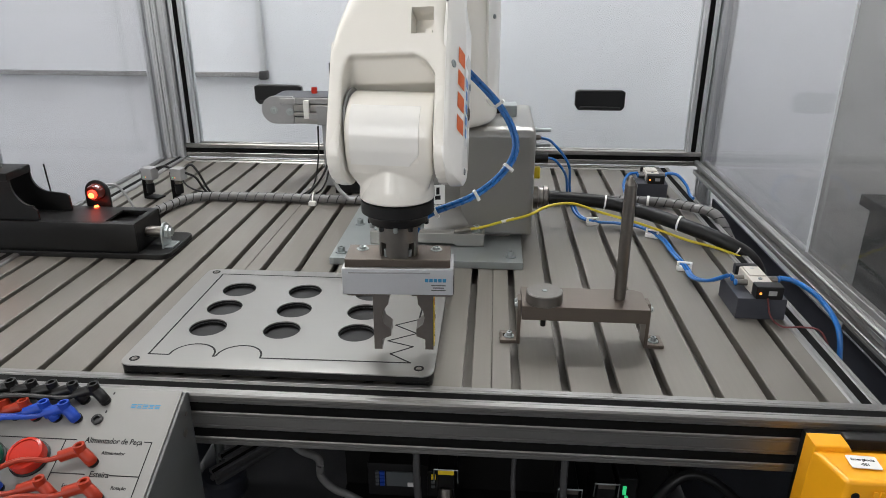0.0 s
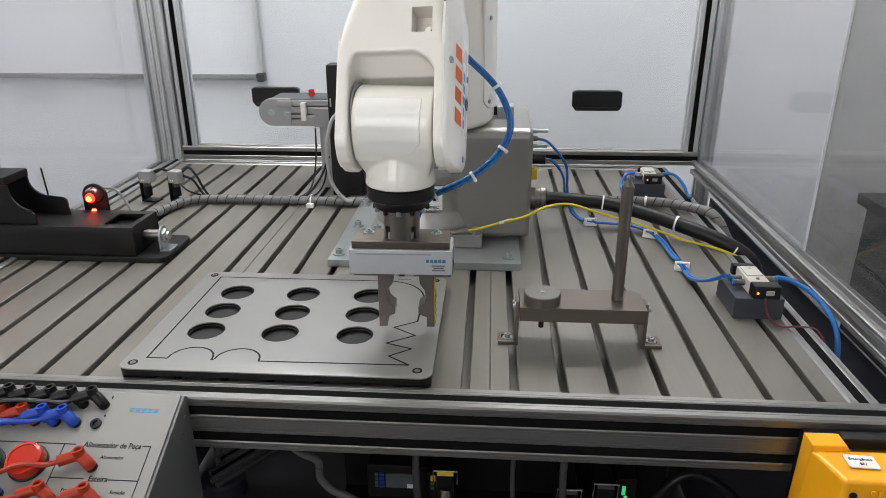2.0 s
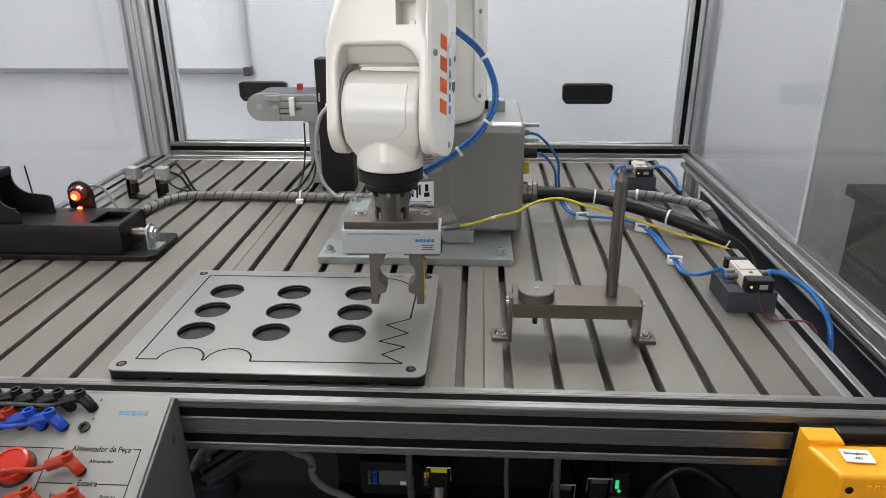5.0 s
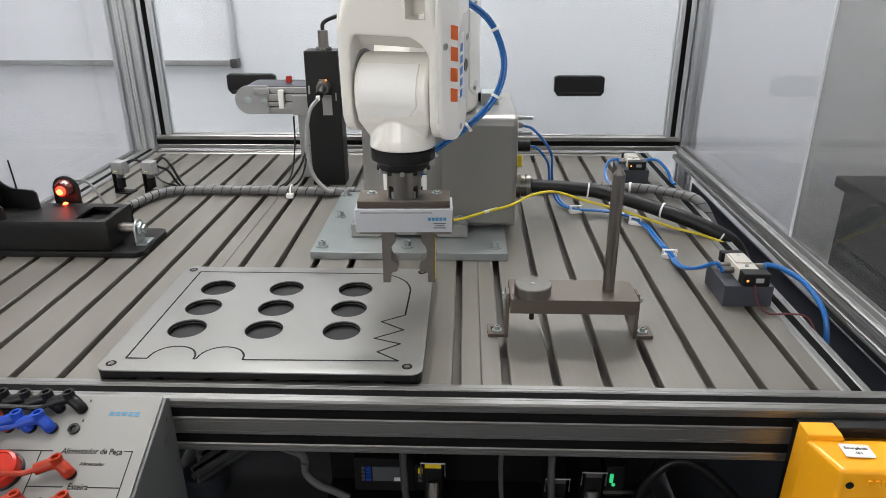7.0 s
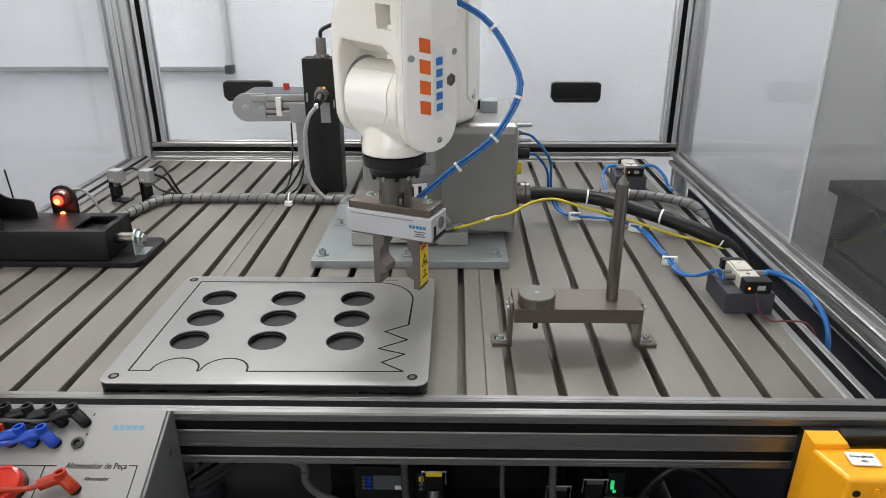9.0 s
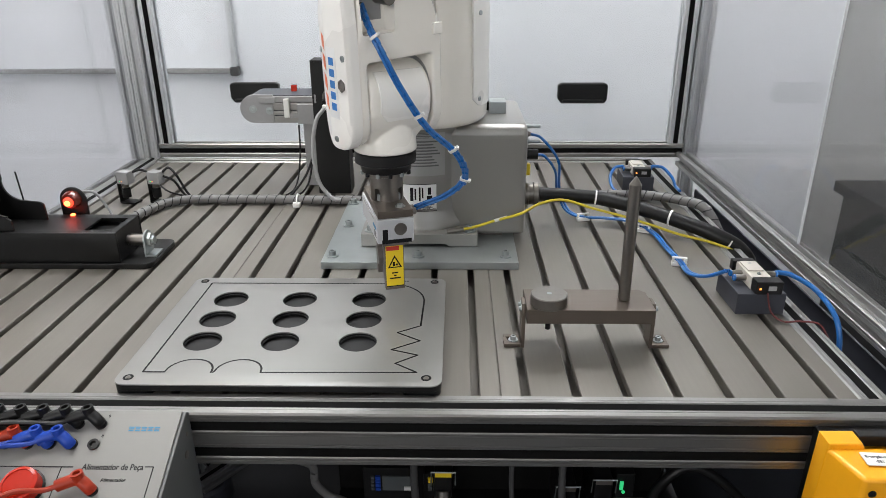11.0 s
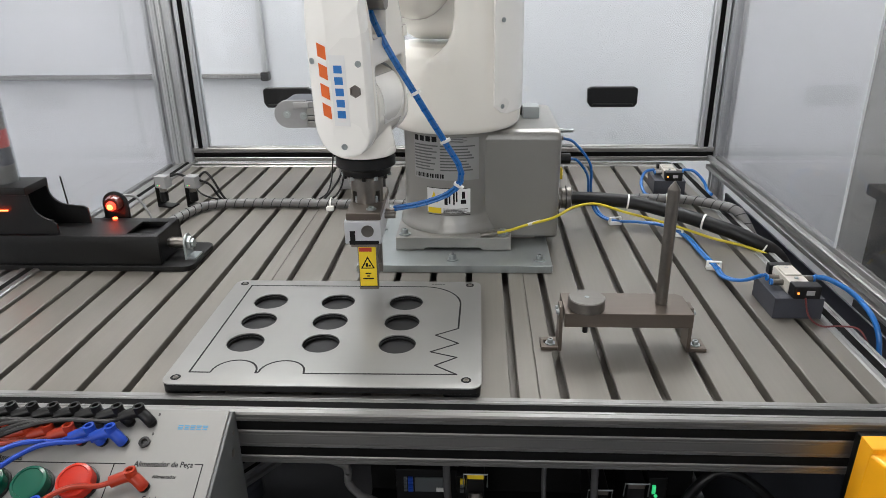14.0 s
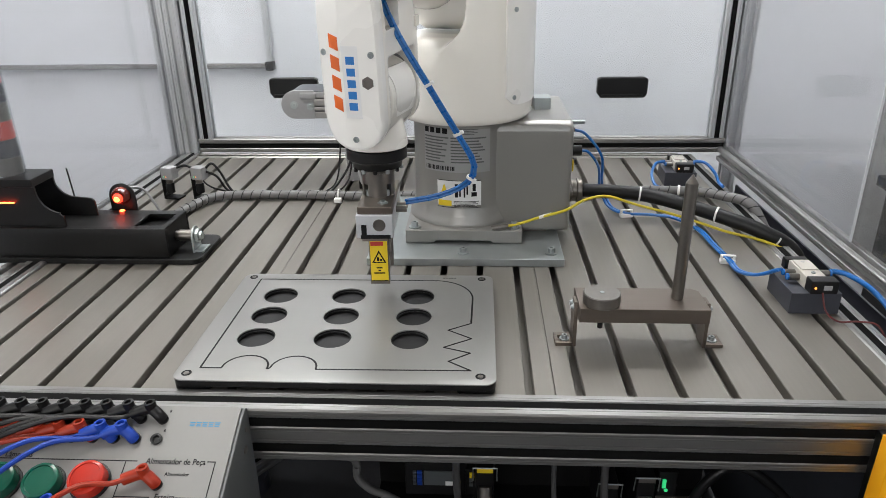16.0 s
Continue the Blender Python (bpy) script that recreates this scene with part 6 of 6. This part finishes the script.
# dark bench beside the cell
bc = thing("dark_bench", "black bench cabinet standing beside the cell", "bench")
box_part("cabinet_body", (1.27, 0.72, -0.490), (0.50, 1.0, 0.63), BLACK_METAL, bc, 0.004)
box_part("bench_top", (1.27, 0.72, -0.162), (0.54, 1.04, 0.03), BLACK, bc, 0.004)


# unseen ceiling panels added for the fill lamps, and windows
def ceiling_light(x, y, sx, sy):
    t = thing("ceiling_light", "unseen flat white ceiling panel, added as fill light", "ceiling light", "ceiling lights", pose(x, y, 1.8))
    for p, q in (((0, sy / 2 + 0.012), (sx + 0.05, 0.022)), ((0, -sy / 2 - 0.012), (sx + 0.05, 0.022)), ((sx / 2 + 0.012, 0), (0.022, sy)), ((-sx / 2 - 0.012, 0), (0.022, sy))):
        box_part("light_rim", (p[0], p[1], -0.012), (q[0], q[1], 0.024), LABEL_WHITE, t, 0.002)
    box_part("diffuser", (0, 0, -0.008), (sx, sy, 0.012), GLASS_LAMP, t, 0.001)
    return t


ceiling_light(-0.95, 0.35, 0.3, 1.2)
ceiling_light(0.85, 0.35, 0.3, 1.2)
ceiling_light(-0.1, 1.15, 1.6, 0.3)
for x in (-1.0, 0.8):
    w = tagged(thing("window_1" if x < 0 else "window_2", "plain window in the wall behind the viewer", ""), kind="structure")
    ob = box_part("pane", (x, -2.55, 0.9), (1.1, 0.006, 1.2), PANE, w, 0)
    ob.visible_shadow = False
    for z in (0.315, 1.485):
        box_part("window_frame", (x, -2.54, z), (1.1, 0.05, 0.03), LABEL_WHITE, w, 0.003)
    for xx in (x - 0.535, x + 0.535):
        box_part("window_frame", (xx, -2.54, 0.9), (0.03, 0.05, 1.14), LABEL_WHITE, w, 0.003)


# ---- moving things ----
TOOL = [  # seconds, x, y, tool yaw, forearm yaw, forearm lean, height
    (0.0, -0.0705, 0.038, 2.7, -5, 29, 0.179),
    (0.5, -0.0901, 0.0511, 2.7, -5, 28, 0.1791),
    (1.0, -0.0835, 0.0622, 1.8, -5, 27, 0.1791),
    (1.5, -0.0677, 0.0926, 1.5, -6, 26, 0.1792),
    (2.0, -0.0718, 0.0929, 1.2, -6, 26, 0.1792),
    (2.5, -0.0853, 0.0833, 1.2, -6, 25.5, 0.1793),
    (3.0, -0.0708, 0.0918, 1.2, -7, 25, 0.1794),
    (3.5, -0.0663, 0.0944, 1.0, -7, 24.5, 0.1794),
    (4.0, -0.0868, 0.11, 0.9, -8, 24, 0.1795),
    (4.2, -0.0878, 0.1134, 0.9, -8, 23.5, 0.1798),
    (5.2, -0.075, 0.142, 1.5, -10, 8, 0.1835),
    (6.3, -0.061, 0.166, 3, -12, -6, 0.19),
    (7.0, -0.062, 0.167, 2, -14, -6, 0.19),
    (7.5, -0.064, 0.169, -2, -16, -6, 0.19),
    (8.0, -0.068, 0.175, -9, -20, -6, 0.19),
    (8.5, -0.072, 0.183, -15, -28, -6, 0.19),
    (9.0, -0.076, 0.183, -22, -40, -6, 0.19),
    (9.5, -0.086, 0.186, -34, -64, -6, 0.19),
    (9.7, -0.087, 0.187, -38, -74, -6, 0.19),
    (10.75, -0.098, 0.197, -66, -126, -5, 0.19),
    (11.8, -0.109, 0.203, -88, -166, -4, 0.19),
    (12.0, -0.11, 0.203, -88, -166, -4, 0.19),
    (12.5, -0.112, 0.204, -88, -167, -4, 0.19),
    (13.0, -0.125, 0.206, -88, -168, -4, 0.19),
    (13.2, -0.143, 0.207, -88, -168, -4, 0.19),
    (13.3, -0.152, 0.207, -88, -158, -4, 0.19),
    (13.4, -0.162, 0.208, -88, -126, -3, 0.19),
    (13.5, -0.17, 0.208, -88, -106, -3, 0.19),
    (14.0, -0.171, 0.207, -88, -104, -3, 0.19),
    (16.0, -0.171, 0.206, -88, -104, -3, 0.19),
]
# air hose: places relative to the tool at some times
HOSE = [
    (0.0, [(0.060, 0.09, 0.120), (0.098, 0.09, 0.08), (0.114, 0.085, 0.045), (0.104, 0.07, 0.02), (0.072, 0.05, -0.003), (0.024, 0.045, -0.024), (0.010, 0.042, -0.045), (0.004, 0.034, -0.066)]),
    (7.0, [(0.060, 0.09, 0.160), (0.096, 0.09, 0.132), (0.113, 0.09, 0.087), (0.102, 0.08, 0.047), (0.071, 0.06, 0.018), (0.030, 0.05, -0.011), (0.014, 0.046, -0.038), (0.004, 0.034, -0.066)]),
    (9.0, [(0.062, 0.09, 0.168), (0.103, 0.08, 0.144), (0.132, 0.07, 0.104), (0.143, 0.06, 0.067), (0.116, 0.05, 0.017), (0.067, 0.04, -0.021), (0.036, 0.035, -0.046), (0.016, 0.030, -0.063)]),
    (9.7, [(0.050, 0.09, 0.172), (0.096, 0.06, 0.150), (0.128, 0.04, 0.108), (0.140, 0.03, 0.067), (0.118, 0.03, 0.017), (0.070, 0.03, -0.021), (0.042, 0.030, -0.046), (0.023, 0.027, -0.063)]),
    (10.75, [(-0.010, -0.02, 0.175), (0.030, -0.06, 0.140), (0.060, -0.06, 0.092), (0.080, -0.05, 0.050), (0.100, -0.03, 0.012), (0.092, -0.005, -0.024), (0.066, 0.010, -0.048), (0.033, 0.014, -0.063)]),
    (11.8, [(-0.019, -0.05, 0.175), (-0.054, -0.06, 0.135), (-0.048, -0.056, 0.075), (-0.013, -0.05, 0.034), (0.046, -0.03, 0.006), (0.081, -0.005, -0.022), (0.072, 0.0, -0.044), (0.034, 0.001, -0.060)]),
    (13.25, [(-0.019, -0.05, 0.175), (-0.054, -0.06, 0.135), (-0.048, -0.056, 0.075), (-0.013, -0.05, 0.034), (0.046, -0.03, 0.006), (0.084, -0.005, -0.024), (0.074, 0.0, -0.046), (0.034, 0.001, -0.060)]),
    (13.5, [(-0.010, 0.005, 0.235), (0.026, -0.028, 0.150), (0.066, -0.03, 0.079), (0.095, -0.02, 0.027), (0.113, -0.01, -0.010), (0.104, 0.0, -0.036), (0.072, 0.0, -0.051), (0.034, 0.001, -0.059)]),
    (16.0, [(-0.010, 0.005, 0.235), (0.026, -0.028, 0.150), (0.066, -0.03, 0.079), (0.095, -0.02, 0.027), (0.113, -0.01, -0.010), (0.104, 0.0, -0.036), (0.072, 0.0, -0.051), (0.034, 0.001, -0.059)]),
]
HOSE_N = 30
hose_rows = [[] for _ in range(HOSE_N)]


def tool_at(t):
    for a, b in zip(TOOL, TOOL[1:]):
        if t <= b[0]:
            f = (t - a[0]) / (b[0] - a[0])
            return [p + (q - p) * f for p, q in zip(a[1:], b[1:])]
    return list(TOOL[-1][1:])


def hose_at(t):
    for a, b in zip(HOSE, HOSE[1:]):
        if t <= b[0]:
            f = (t - a[0]) / (b[0] - a[0])
            return [Vector(p).lerp(Vector(q), f) for p, q in zip(a[1], b[1])]
    return [Vector(p) for p in HOSE[-1][1]]


times = sorted({r[0] for r in TOOL} | {r[0] for r in HOSE})
for t in times:
    x, y, height = (tool_at(t)[k] for k in (0, 1, 5))
    line = smooth_line(hose_at(t), 12)
    cum = [0.0]
    for p, q in zip(line, line[1:]):
        cum.append(cum[-1] + (q - p).length)
    joints = []
    for i in range(HOSE_N + 1):
        s = cum[-1] * i / HOSE_N
        k = max(j for j in range(len(cum)) if cum[j] <= s + 1e-9)
        k = min(k, len(line) - 2)
        f = (s - cum[k]) / max(1e-9, cum[k + 1] - cum[k])
        joints.append(line[k].lerp(line[k + 1], f) + Vector((x, y, height)))
    for i in range(HOSE_N):
        p, q = joints[i], joints[i + 1]
        z = (q - p).normalized()
        side = z.cross(Vector((0.25, 1.0, 0.2))).normalized()
        up = z.cross(side)
        mid = (p + q) / 2
        hose_rows[i].append((t, Matrix(((side.x, up.x, z.x, mid.x), (side.y, up.y, z.y, mid.y), (side.z, up.z, z.z, mid.z), (0, 0, 0, 1)))))

air_hose = thing("air_hose", "pair of blue pneumatic hoses tied together, looping to the gripper", "air hose")
bm = bmesh.new()
for sx in (-1, 1):
    add_lathe(bm, [(0.0010, -0.0098), (0.0019, -0.0086), (0.0019, 0.0086), (0.0010, 0.0098)], 10, pose(sx * 0.0019, 0, 0))
hose_mesh = finish("hose_piece", bm, BLUE)
bm = bmesh.new()
add_prism(bm, rounded_rect(-0.0052, -0.0031, 0.0052, 0.0031, 0.0029), -0.0016, 0.0016)
add_box(bm, (0.0055, 0, 0), (0.004, 0.004, 0.0036), 0.0006)
tie_mesh = finish("cable_tie", bm, NYLON)
hose_pieces = []
for i in range(HOSE_N):
    ob = new("hose_piece", hose_mesh)
    ob.parent = air_hose
    hose_pieces.append(ob)
    if i in (5, 13, 18, 23):
        tie = new("cable_tie", tie_mesh)
        tie.parent = ob
        tagged(tie, "white nylon cable tie")


def motions():
    walk(tool, [(t, pose(x, y, h, 0, 0, ty)) for t, x, y, ty, fy, ln, h in TOOL])
    walk(wrist, [(t, pose(x, y, h + 0.082, 0, 0, fy)) for t, x, y, ty, fy, ln, h in TOOL])
    rows = []
    turn = []
    for t, x, y, ty, fy, ln, h in TOOL:
        base_way = math.degrees(math.atan2(AX - x, AY - y))  # heading from tool to the first axis
        lean = Matrix.Rotation(radians(-ln), 4, Vector((math.cos(radians(-base_way)), math.sin(radians(-base_way)), 0)))
        rows.append((t, Matrix.Translation((x, y, h + 0.082)) @ lean @ pose(0, 0, 0, 0, 0, fy)))
        turn.append((t, pose(AX, AY, 0, 0, 0, -base_way)))
    walk(forearm, rows)
    walk(shoulder, turn)
    for ob, r in zip(hose_pieces, hose_rows):
        walk(ob, r)


motions()
